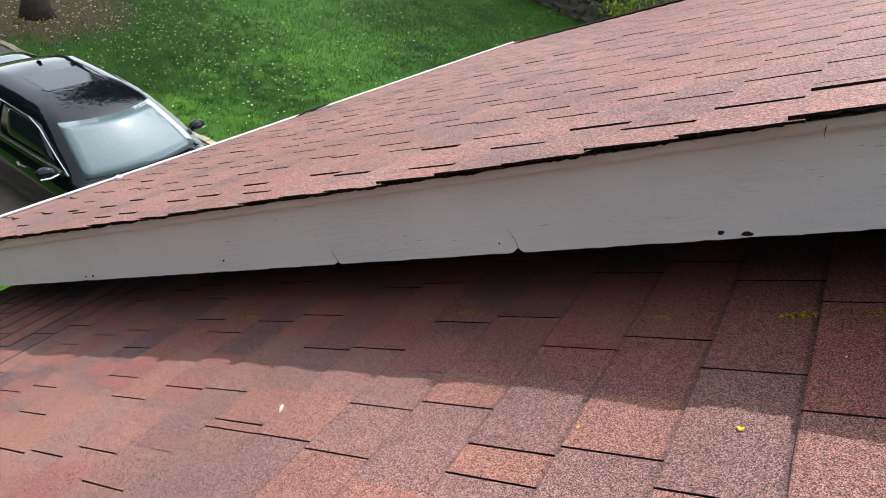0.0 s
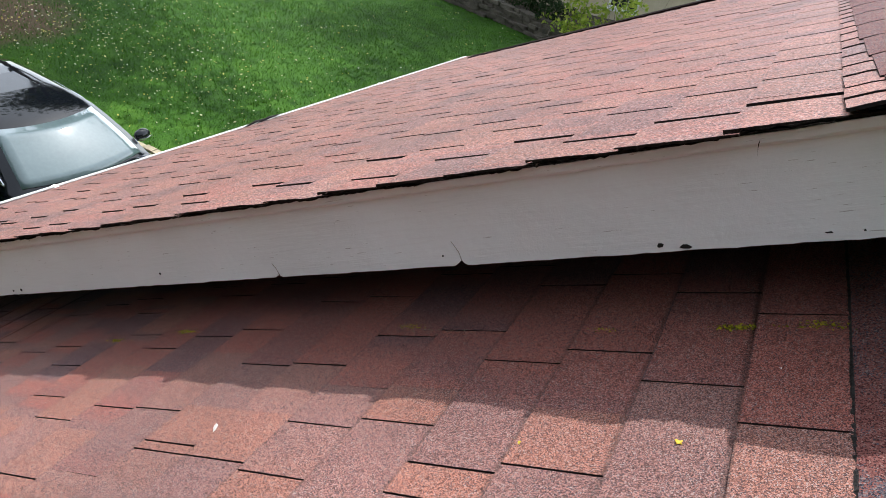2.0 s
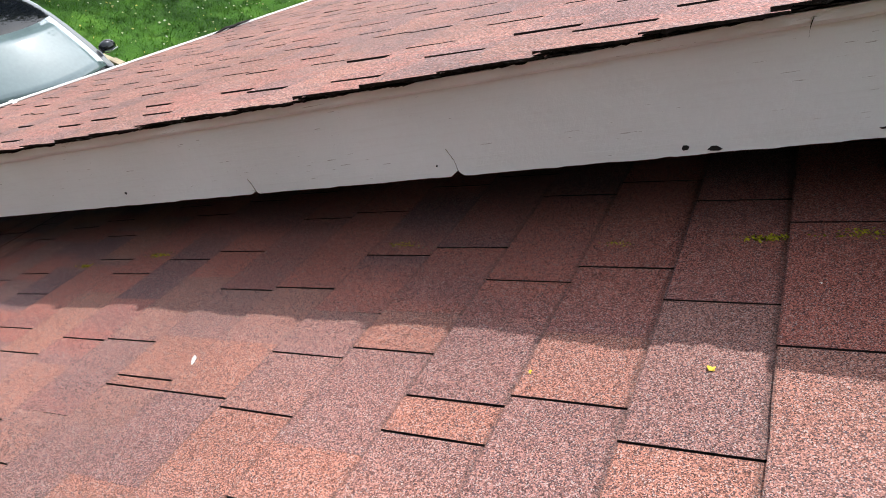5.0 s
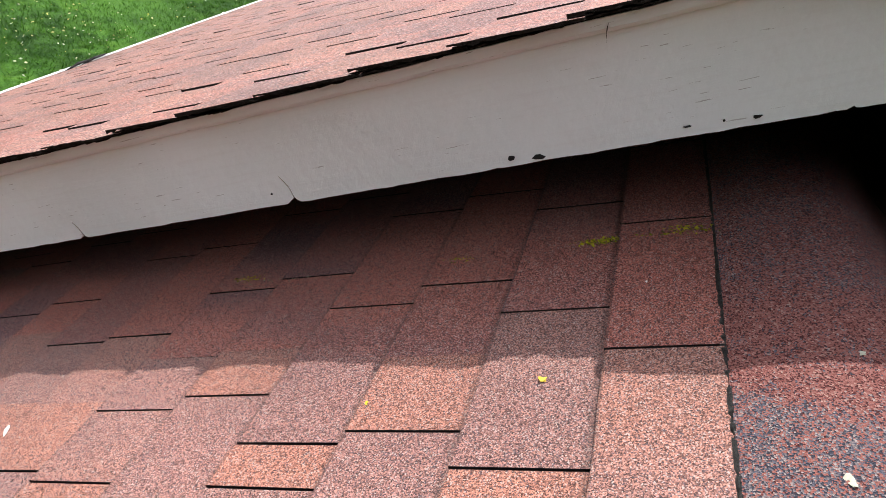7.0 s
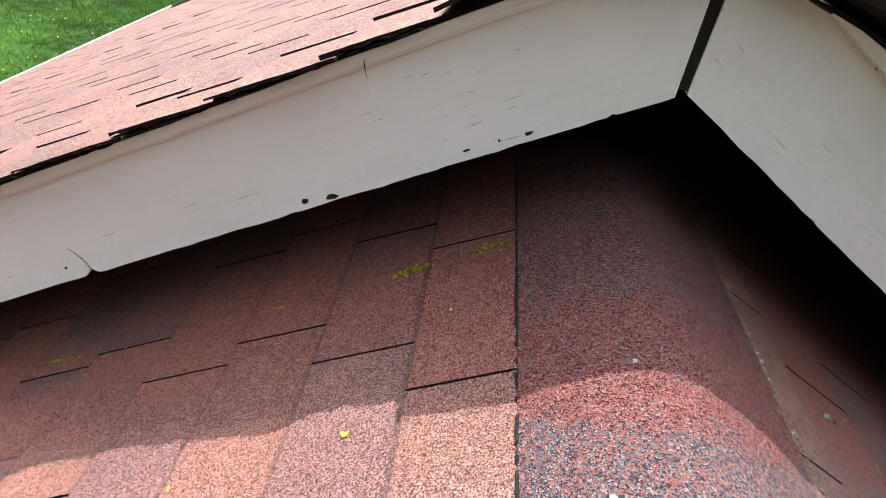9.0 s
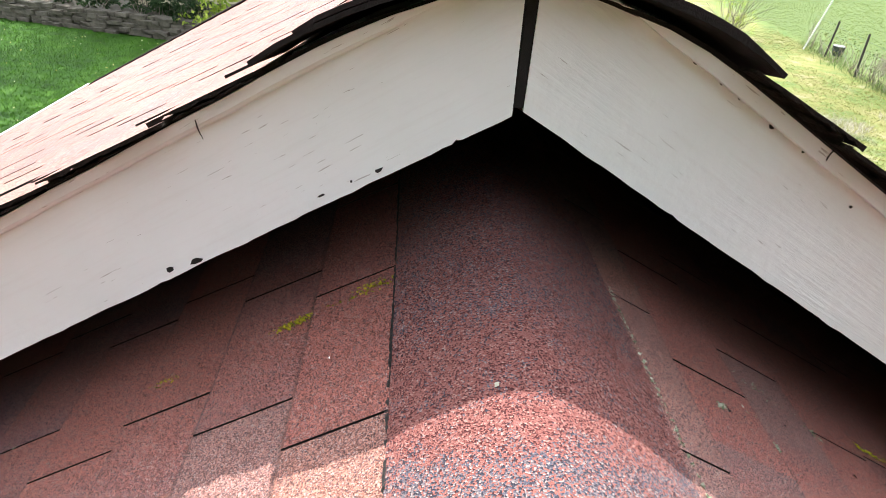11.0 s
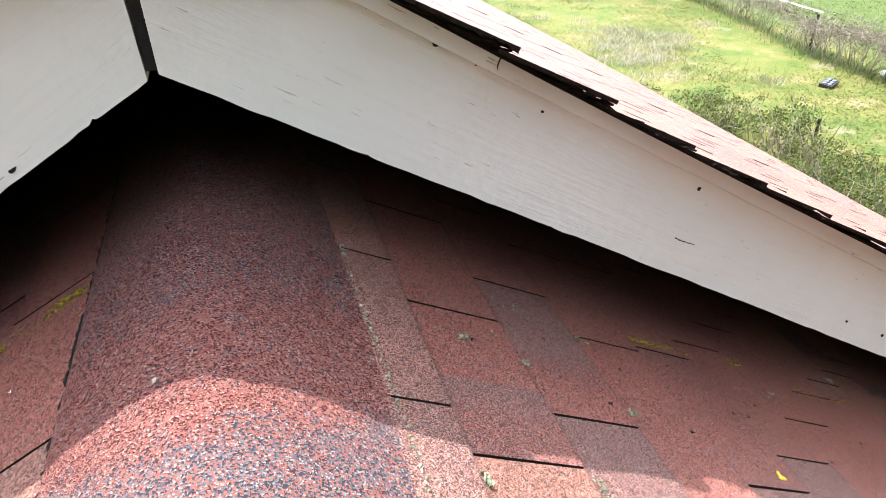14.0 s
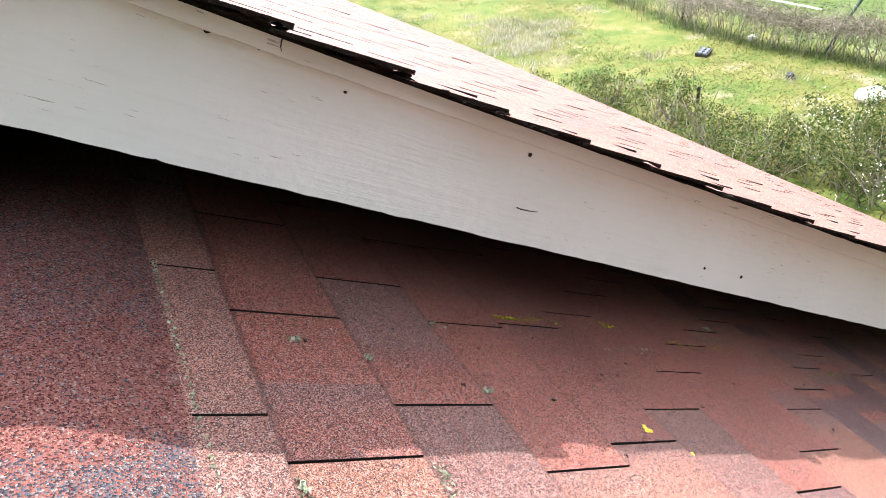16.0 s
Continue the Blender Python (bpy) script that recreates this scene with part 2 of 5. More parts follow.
def box(bm, lo, hi, m=None, bevel=0.0):
    lo, hi = Vector(lo), Vector(hi)
    t = Matrix.Translation((lo + hi) / 2) @ Matrix.Diagonal((*(hi - lo), 1))
    g = bmesh.ops.create_cube(bm, size=1, matrix=(m @ t) if m else t)
    if bevel:
        es = {e for v in g["verts"] for e in v.link_edges}
        bmesh.ops.bevel(bm, geom=list(es), offset=bevel, segments=2, affect="EDGES", profile=0.6)
    return g["verts"]


def prism(bm, poly, lo, hi, axis="y"):
    """A flat outline pushed along an axis."""
    def v3(a, b, c):
        return {"y": (a, c, b), "x": (c, a, b), "z": (a, b, c)}[axis]
    p = [bm.verts.new(v3(a, b, lo)) for a, b in poly]
    q = [bm.verts.new(v3(a, b, hi)) for a, b in poly]
    bm.faces.new(p), bm.faces.new(q[::-1])
    for i in range(len(p)):
        j = (i + 1) % len(p)
        bm.faces.new((p[i], q[i], q[j], p[j]))
    bmesh.ops.recalc_face_normals(bm, faces=bm.faces[:])


def tube(bm, pts, radius, sides=6):
    """A round bar along points; radius may be a list."""
    pts = [Vector(p) for p in pts]
    rad = radius if isinstance(radius, (list, tuple)) else [radius] * len(pts)
    rings = []
    for i, p in enumerate(pts):
        d = (pts[min(i + 1, len(pts) - 1)] - pts[max(i - 1, 0)]).normalized()
        a = d.orthogonal().normalized()
        c = d.cross(a)
        rings.append([bm.verts.new(p + (a * math.cos(k) + c * math.sin(k)) * rad[i]) for k in (2 * math.pi * j / sides for j in range(sides))])
    for r1, r2 in zip(rings, rings[1:]):
        for j in range(sides):
            bm.faces.new((r1[j], r1[(j + 1) % sides], r2[(j + 1) % sides], r2[j]))
    bm.faces.new(rings[0][::-1]), bm.faces.new(rings[-1])


# ---- the roofs ----
def low_frame(side, s, y):
    """Pose on the lower slope: local x runs upslope, y along the ridge, z out of the roof."""
    cp, sp = math.cos(PH[side]), math.sin(PH[side])
    dip = min(max(0.0, s - 0.5), 1.8) if side < 0 else 0.0
    up = Vector((-side * cp, 0, sp + 2 * SAG * dip)).normalized()
    n = Vector((side * up.z, 0, abs(up.x)))
    y_ax = n.cross(up)
    p = Vector((X0 + side * s * cp, y, RL - s * sp - SAG * dip * dip))
    return Matrix(((up.x, y_ax.x, n.x, p.x), (up.y, y_ax.y, n.y, p.y), (up.z, y_ax.z, n.z, p.z), (0, 0, 0, 1)))


def rise(side, y, s):
    high, length = RISE[side]
    worn_peak = 1 - 0.75 * math.exp(-(s / 0.13) ** 2)
    return high * math.exp(-s / length) * worn_peak * math.exp(-max(0.0, y + 0.05) / RISE_LEN)


def rake_z(side, x):
    """Height of the upper deck over the rake board at x."""
    s = abs(x) / math.cos(PU)
    return R + HU - s * math.sin(PU) + rise(side, 0.0, s)


def up_frame(side, s, y):
    r = Vector((YAW, 1, DROP)).normalized()
    d = Vector((side * math.cos(PU), 0, -math.sin(PU)))
    d = (d - r * d.dot(r)).normalized()
    n = r.cross(d) * side
    n = n if n.z > 0 else -n
    p = Vector((0, 0, R + HU)) + d * s + r * y + n * rise(side, y, s) * math.cos(PU)
    slope = (rise(side, y + 0.03, s) - rise(side, y - 0.03, s)) / 0.06 * math.cos(PU)
    rr = (r + n * slope).normalized()
    up = -d
    n = (n - rr * n.dot(rr)).normalized()
    y_ax = n.cross(up)
    return Matrix(((up.x, y_ax.x, n.x, p.x), (up.y, y_ax.y, n.y, p.y), (up.z, y_ax.z, n.z, p.z), (0, 0, 0, 1)))


rnd = random.Random(11)


def tab_mesh(name, mat, length, k, butt=(0.0055, 0.0114), top=0.0045, lean=0.0):
    """One shingle tab, 1 wide along y and length up the slope from its butt at x = 0, with ragged, dark cut edges."""
    bm = bmesh.new()
    q = random.Random(k)
    steps = 6
    rows_ = []
    for i in range(steps + 1):
        y = -0.5 + i / steps
        j = q.uniform(-0.009, 0.009)
        k0, k1 = y - 0.45 * lean, y + 0.55 * lean
        rows_.append([bm.verts.new(c) for c in ((j, k0, butt[0]), (j + 0.004, k0, butt[1]), (length, k1, top), (length, k1, 0.0005))])
    for a, b in zip(rows_, rows_[1:]):
        for i in range(4):
            f = bm.faces.new((a[i], a[(i + 1) % 4], b[(i + 1) % 4], b[i]))
            f.material_index = 0 if i == 1 else 1
    for f in (bm.faces.new(rows_[0][::-1]), bm.faces.new(rows_[-1])):
        f.material_index = 1
    bmesh.ops.recalc_face_normals(bm, faces=bm.faces[:])
    return mesh_of(name, bm, [mat, M_TAR])


LOW_TABS = [tab_mesh("shingle", M_LOW, 1.0, k) for k in range(4)]
LEFT_TABS = {}


def left_tab(w, i):
    """Tabs cut a little askew, one mesh for each width."""
    key = (round(w, 2), i % 4)
    if key not in LEFT_TABS:
        LEFT_TABS[key] = tab_mesh("shingle", M_LOW, 1.0, i % 4 + 30, lean=0.009 / w)
    return LEFT_TABS[key]


UP_TABS = [tab_mesh("shingle", M_UP, 1.0, k + 9, (0.002, 0.0122), 0.0072) for k in range(4)]


def rake_tab(k, rake):
    """An end tab whose cut along the rake is broken and frayed; rake is +1 or -1 along y."""
    q = random.Random(k)
    length = E_UP + 0.02
    x, bite = 0.0, 0.0
    side = []
    while x < length:
        bite = min(max(bite + q.uniform(-0.016, 0.016), -0.012), 0.045)
        side.append((x, rake * (0.5 - bite)))
        x += q.uniform(0.004, 0.011)
    outline = [(q.uniform(-0.0015, 0.0015), -rake * 0.5), (0.0, -rake * 0.2), (q.uniform(-0.002, 0.002), rake * 0.1), (0.001, rake * 0.35)] + side + [(length, rake * 0.5), (length, -rake * 0.5)]
    bm = bmesh.new()
    top = [bm.verts.new((x, y, 0.0085 - 0.004 * x / length)) for x, y in outline]
    low = [bm.verts.new((x, y, 0.0048 - 0.0042 * x / length + q.uniform(-0.0035, 0.0022) * (1 - x / length))) for x, y in outline]
    n_ = len(outline)
    bm.faces.new(top).material_index = 0
    bm.faces.new(low[::-1]).material_index = 1
    for i in range(n_):
        bm.faces.new((top[i], low[i], low[(i + 1) % n_], top[(i + 1) % n_])).material_index = 1
    bmesh.ops.recalc_face_normals(bm, faces=bm.faces[:])
    return mesh_of("shingle", bm, [M_UP, M_PLY])


RAKE_TABS = {-1: [rake_tab(k, -1) for k in range(5)], 1: [rake_tab(k + 7, 1) for k in range(7)]}

# slots between tabs, course by course, as they lie on the lower roof
LEFT_SLOTS = [(-0.221,), (-0.145, -0.390), (-0.071, -0.346), (-0.112, -0.367, -0.427), (-0.018, -0.290), (-0.042, -0.315, -0.433),
              (-0.149, -0.421), (-0.159, -0.402, -0.424), (-0.022, -0.321), (-0.052, -0.328, -0.531), (-0.107, -0.381, -0.566), (-0.312,),
              (-0.190, -0.472), (-0.100, -0.378), (-0.127, -0.410), (-0.180,), (-0.078,), (-0.139,)]
RIGHT_SLOTS = [(0.032, -0.247), (-0.051, -0.305), (0.069, -0.218), (-0.021, -0.327), (0.002, -0.282), (-0.207,),
               (-0.097, -0.384), (0.009, -0.302), (-0.188,), (-0.115,)]
UP_SLOTS = [(0.22, 0.275, 0.51, 0.76, 0.97), (0.19, 0.46, 0.72, 0.93), (0.39, 0.65, 0.88), (0.23, 0.52, 0.76), (0.43, 0.71), (0.60, 0.86), (0.30,),
            (0.13, 0.35), (0.19, 0.48), (0.08, 0.42), (0.20, 0.47), (0.14,)]


def slots_from(known, lo, hi, k):
    """Known slots carried on by whole tabs to both ends."""
    q = random.Random(100 + k)
    if not known:
        known = (-0.3 + q.choice((0.0, 0.07, 0.14, 0.21)),)
    ys = sorted(known)
    while ys[0] > lo:
        ys.insert(0, ys[0] - TAB + q.uniform(-0.006, 0.006))
    while ys[-1] < hi:
        ys.append(ys[-1] + TAB + q.uniform(-0.006, 0.006))
    return ys


# granules beside the ridge plus painted sun and shade: side, course, y from, tone
TONES = [(-1, 0, -0.22, 0.47), (-1, 0, -0.50, 0.575), (-1, 0, -0.9, 0.53), (-1, 1, -0.145, 0.40), (-1, 1, -0.39, 0.535), (-1, 1, -0.56, 0.60), (-1, 1, -0.9, 0.53),
         (-1, 2, -0.07, 0.46), (-1, 2, -0.225, 0.43), (-1, 2, -0.346, 0.60), (-1, 2, -0.52, 0.535), (-1, 2, -0.9, 0.59), (-1, 3, -0.11, 0.44), (-1, 3, -0.20, 0.455), (-1, 3, -0.367, 0.535), (-1, 3, -0.427, 0.61), (-1, 3, -0.60, 0.545), (-1, 3, -0.9, 0.60),
         (-1, 4, -0.018, 0.42), (-1, 4, -0.20, 0.46), (-1, 4, -0.29, 0.59), (-1, 4, -0.47, 0.535), (-1, 4, -0.9, 0.60), (-1, 5, -0.042, 0.45), (-1, 5, -0.21, 0.41), (-1, 5, -0.315, 0.53), (-1, 5, -0.433, 0.545), (-1, 5, -0.60, 0.60), (-1, 5, -0.9, 0.53),
         (-1, 6, -0.149, 0.47), (-1, 6, -0.30, 0.565), (-1, 6, -0.421, 0.60), (-1, 6, -0.58, 0.53), (-1, 6, -0.9, 0.60), (-1, 7, -0.159, 0.42), (-1, 7, -0.30, 0.55), (-1, 7, -0.424, 0.60), (-1, 7, -0.66, 0.53),
         (-1, 8, -0.12, 0.455), (-1, 8, -0.321, 0.57), (-1, 8, -0.50, 0.545), (-1, 8, -0.70, 0.60), (-1, 9, -0.20, 0.42), (-1, 9, -0.40, 0.535), (-1, 9, -0.57, 0.60), (-1, 10, -0.18, 0.47), (-1, 10, -0.381, 0.60), (-1, 10, -0.60, 0.54),
         (1, 0, 0.032, 0.555), (1, 0, -0.247, 0.56), (1, 0, -0.9, 0.56), (1, 1, -0.051, 0.465), (1, 1, -0.19, 0.475), (1, 1, -0.305, 0.50), (1, 1, -0.9, 0.585), (1, 2, 0.069, 0.47), (1, 2, -0.10, 0.505), (1, 2, -0.218, 0.485), (1, 2, -0.9, 0.55),
         (1, 3, -0.021, 0.455), (1, 3, -0.15, 0.47), (1, 3, -0.327, 0.50), (1, 3, -0.9, 0.575), (1, 4, 0.002, 0.45), (1, 4, -0.282, 0.505), (1, 4, -0.9, 0.55), (1, 5, -0.207, 0.46), (1, 5, -0.45, 0.53), (1, 6, -0.097, 0.46), (1, 6, -0.384, 0.50), (1, 7, -0.302, 0.47)]


SLOT = 0.0036
SLOT_UP = 0.0105
low_spots, up_spots = [], []
for side, table in ((-1, LEFT_SLOTS), (1, RIGHT_SLOTS)):
    for k in range(25):
        ys = slots_from(table[k] if k < len(table) else (), -1.9, 0.85, k + (50 if side > 0 else 0))
        seams = [y for sd, row, y, _ in TONES if sd == side and row == k and min(abs(y - v) for v in ys) > 0.015]
        cuts = sorted(ys + seams)
        for a, b in zip(cuts, cuts[1:]):
            a, b = max(a + SLOT / 2 * (a not in seams), -1.965), b - SLOT / 2 * (b not in seams)
            if b - a < 0.004:
                continue
            low_spots.append((side, course_line(side, k), (a + b) / 2, b - a, LOW_COURSE[side][1]))
    first = UP_FIRST[side]
    for k in range(int((EAVE - first) / E_UP) + 1):
        q = random.Random(k * 7 + side)
        start = UP_SLOTS[k] if (side < 0 and k < len(UP_SLOTS)) else (q.uniform(0, TAB),)
        ys = slots_from(start, 0.0, FAR, 300 + k)
        ys = [y for y in ys if 0.03 < y < FAR - 0.05]
        edge = -0.045 - q.uniform(-0.006, 0.006)
        ys = [edge - SLOT_UP / 2] + ys + [FAR]
        for a, b in zip(ys, ys[1:]):
            up_spots.append((side, first + (k + 1) * E_UP, (a + b) / 2, b - a - SLOT_UP, E_UP))


def low_near(spot):
    return math.hypot(spot[0] * spot[1] - 0.1, spot[2] + 0.25)


def up_near(spot):
    if spot[2] - spot[3] / 2 < 0.0:
        return 0.0
    return math.hypot(spot[1] - 0.3 if spot[0] < 0 else spot[1] + 0.6, spot[2])


def tone_of(side, s, y):
    for a, b, y0, tone in TONES:
        if a == side and abs(course_line(side, b) - s) < 0.02 and y > y0:
            return (tone, 0.85, 0, 1)
    return (0.5, 0, 0, 1)


LEAN_IN = Matrix(((1, 0, 0, 0), (0.06, 1, 0, -0.0042), (0, 0, 1, 0), (0, 0, 0, 1)))


def lay(spots, meshes, frame_of, near, deck, mat, label, z0, z1, z2):
    """The nearest 300 tabs as pieces of their own, the rest joined."""
    spots = sorted(spots, key=near)
    q = random.Random(4)
    for i, (side, s, y, w, e) in enumerate(spots[:300]):
        end = frame_of is up_frame and y - w / 2 < 0.0
        ob = part("shingle", RAKE_TABS[side][i % len(RAKE_TABS[side])] if end else left_tab(w, i) if side < 0 and frame_of is low_frame else meshes[i % 4], None, deck)
        ob.matrix_basis = frame_of(side, s, y) @ pose(0, 0, 0.002 * end, 0, (q.uniform(0.1, 0.5) if end else 0) + q.uniform(-0.25, 0.1), q.uniform(-0.25, 0.25)) @ Matrix.Diagonal((1 if end else e + 0.02, w, 1, 1))
        ob.color = tone_of(side, s, y) if frame_of is low_frame else (0.5, 0, 0, 1)
    verts, faces = [], []
    for side, s, y, w, e in spots[300:]:
        end = frame_of is up_frame and y - w / 2 < 0.0
        a0, a1, a2 = (0.004, 0.0085, 0.0045) if end else (z0, z1, z2)
        m = frame_of(side, s, y) @ pose(0, 0, 0.003 * end, 0, 1.0 * end + q.uniform(-0.25, 0.1), q.uniform(-0.25, 0.25)) @ (LEAN_IN if side < 0 and frame_of is low_frame else Matrix())
        o = len(verts)
        for yy in (-w / 2, w / 2):
            for c in ((0, yy, a0), (0.0006, yy, a1), (e + 0.02, yy, a2), (e + 0.02, yy, 0.0005)):
                verts.append(tuple(m @ Vector(c)))
        faces += [(o, o + 4, o + 5, o + 1), (o + 1, o + 5, o + 6, o + 2), (o + 2, o + 6, o + 7, o + 3), (o, o + 1, o + 2, o + 3), (o + 4, o + 7, o + 6, o + 5)]
    me = bpy.data.meshes.new("shingle_field")
    me.from_pydata(verts, [], faces)
    me.materials.append(mat), me.materials.append(M_TAR)
    me.polygons.foreach_set("material_index", [0 if i % 5 == 1 else 1 for i in range(len(faces))])
    tagged(part("shingle_field", me, None, deck, label), kind="stuff").color = (0.5, 0, 0, 1)


def sheet(bm, frame_of, side, s_list, y_list, low, thick):
    """A bent slab over a grid of the slope, low metres under its surface."""
    for y0, y1 in zip(y_list, y_list[1:]):
        for s0_, s1_ in zip(s_list, s_list[1:]):
            c = []
            for z in (-low, -low - thick):
                for s, y in ((s0_, y0), (s1_, y0), (s1_, y1), (s0_, y1)):
                    c.append(bm.verts.new(frame_of(side, s, y) @ Vector((0, 0, z))))
            for f in ((0, 1, 2, 3), (7, 6, 5, 4), (0, 4, 5, 1), (1, 5, 6, 2), (2, 6, 7, 3), (3, 7, 4, 0)):
                bm.faces.new([c[i] for i in f])
    bmesh.ops.remove_doubles(bm, verts=bm.verts[:], dist=0.0005)
    bmesh.ops.recalc_face_normals(bm, faces=bm.faces[:])


bm = bmesh.new()
for side in (-1, 1):
    sheet(bm, low_frame, side, (0.055, 0.5, 0.8, 1.1, 1.4, 1.7, 2.0, 2.3, 3.5), (-1.95, 0.95), 0.0, 0.02)
lower_roof = tagged(part("lower_roof", bm, M_TAR), "lower gable roof covered in red asphalt shingles", "roof", kind="structure")
Y_UP = (-0.016, 0.05, 0.15, 0.3, 0.5, 0.9, 2.0, FAR)
bm = bmesh.new()
for side in (-1, 1):
    sheet(bm, up_frame, side, (0.05, 0.1, 0.15, 0.2, 0.25, 0.3, 0.4, 0.5, 0.65, 0.8, 1.0, 1.2, 1.6, 2.0, 2.6, EAVE), Y_UP, 0.0, 0.005)
upper_roof = tagged(part("upper_roof", bm, M_TAR), "upper gable roof of faded red shingles with ragged rake edges", "roof", kind="structure")


# ---- ridge caps ----
def cap_mesh(name, mat, half_l, half_r, length, frame_of, drop, k, y0, z_near, z_far, splay=0.0):
    """A shingle bent over the ridge: thin, rounded at the top, dark at its cut edges."""
    bm = bmesh.new()
    q = random.Random(k)
    prof = []
    for i in range(-8, 9):
        side = -1 if i < 0 else 1
        s = abs(i) / 8 * (half_l if i < 0 else half_r)
        prof.append((side, s))
    rings = []
    for yy, z in ((y0, z_near), (y0 + length, z_far)):
        top, low = [], []
        for side, s in prof:
            s = s * (1 - splay * (yy - y0)) if side > 0 else s
            f = frame_of(side, s, yy)
            p = f @ Vector((0, 0, z))
            soft = drop * max(0.0, 1 - s / 0.09) ** 2
            p.z -= soft
            if 0 < s >= half_l * 0.99 or s >= half_r * 0.99:
                p += (f.to_3x3() @ Vector((q.uniform(-0.0015, 0.0015), 0, -0.003)))
            top.append(bm.verts.new(p))
            low.append(bm.verts.new(p - (f.to_3x3() @ Vector((0, 0, 0.005)))))
        rings.append((top, low))
    (t0, l0), (t1, l1) = rings
    for i in range(len(t0) - 1):
        f = bm.faces.new((t0[i], t0[i + 1], t1[i + 1], t1[i]))
        f.material_index = 0
        for g in ((l0[i + 1], l0[i], l1[i], l1[i + 1]), (t0[i + 1], t0[i], l0[i], l0[i + 1]), (t1[i], t1[i + 1], l1[i + 1], l1[i])):
            bm.faces.new(g).material_index = 1
    for i in (0, -1):
        bm.faces.new((t0[i], t1[i], l1[i], l0[i])).material_index = 1
    bmesh.ops.recalc_face_normals(bm, faces=bm.faces[:])
    for e in bm.edges:
        if len({f.material_index for f in e.link_faces}) > 1:
            e.smooth = False
    me = mesh_of(name, bm, [mat, M_TAR])
    for p in me.polygons:
        p.use_smooth = p.material_index == 0
    return me


def cap_material():
    """Coarse granules, red turning to slate blue in bands across the ridge."""
    m, n, b = nodes("cap_granules", 0.6)
    b.inputs["Specular IOR Level"].default_value = 0.08
    pos = put(n, "ShaderNodeNewGeometry").outputs["Position"]
    sep = put(n, "ShaderNodeSeparateXYZ", {0: pos})
    wob = calc(n, "MULTIPLY", noise_of(n, 9, 3), 0.05)
    ax = calc(n, "MULTIPLY", calc(n, "MULTIPLY", sep.outputs[0], sep.outputs[0]), -1.6)
    yy = calc(n, "ADD", calc(n, "ADD", sep.outputs[1], wob), ax)
    blue = ramp(n, calc(n, "ADD", yy, 1.0), [(0.50, (0.25, 0.25, 0.25)), (0.56, (0.9, 0.9, 0.9)), (0.685, (0.92, 0.92, 0.92)), (0.72, (0.12, 0.12, 0.12)), (0.86, (0.10, 0.10, 0.10)), (0.91, (0.45, 0.45, 0.45))])
    grain = put(n, "ShaderNodeTexVoronoi", {"Vector": pos, "Scale": 640.0})
    g = put(n, "ShaderNodeSeparateColor", {0: grain.outputs["Color"]})
    red = ramp(n, g.outputs[0], [(0.0, (0.060, 0.019, 0.019)), (0.24, (0.170, 0.060, 0.052)), (0.56, (0.225, 0.098, 0.085)), (0.93, (0.30, 0.175, 0.148))], "CONSTANT")
    slate = ramp(n, g.outputs[0], [(0.0, (0.036, 0.036, 0.047)), (0.24, (0.080, 0.076, 0.096)), (0.44, (0.145, 0.120, 0.125)), (0.62, (0.225, 0.084, 0.070)), (0.90, (0.26, 0.212, 0.198))], "CONSTANT")
    clot = calc(n, "MULTIPLY", calc(n, "SUBTRACT", noise_of(n, 45, 4), 0.5), 1.5)   # clots of dark granules
    pick = calc(n, "GREATER_THAN", calc(n, "ADD", put(n, "ShaderNodeSeparateColor", {0: blue}).outputs[0], clot), g.outputs[1])
    n.links.new(mix(n, pick, red, slate), b.inputs["Base Color"])
    bump(n, b, calc(n, "ADD", g.outputs[0], grain.outputs["Distance"]), 0.7, 0.0022)
    return m


M_CAP = cap_material()
for i in range(14):
    y0 = -1.95 + i * 0.21
    me = cap_mesh("cap_shingle", M_CAP, 0.152, 0.178 - 0.028 * (y0 + 0.2), 0.2102, low_frame, 0.015, i, y0, 0.0115, 0.0115, 0.028 / 0.178)
    part("cap_shingle", me, None, lower_roof)
caps = random.Random(8)
for i in range(41):
    y0 = -0.052 + i * E_UP
    me = cap_mesh("cap_shingle", M_UP, 0.285, 0.262, E_UP + 0.006, up_frame, 0.007, i, y0 + caps.uniform(-0.008, 0.008), 0.0160, 0.0135)
    part("cap_shingle", me, None, upper_roof).color = (0.5, 0, 0, 1)

for i in range(19):
    y0 = -0.045 + i * 0.30
    half = 0.25 - 0.018 * max(0.0, 1 - i / 3)
    me = cap_mesh("cap_shingle", M_CAP, half, half, 0.302, up_frame, 0.012, i + 60, y0, 0.0215, 0.0205)
    part("cap_shingle", me, None, upper_roof)

# ---- added gritty bead for the ridge cap's thick dark side edge ----
M_GRIT = plain("cap_edge_grit", (0.030, 0.028, 0.026), 0.95, 0, 0.95, 260, 0.8)


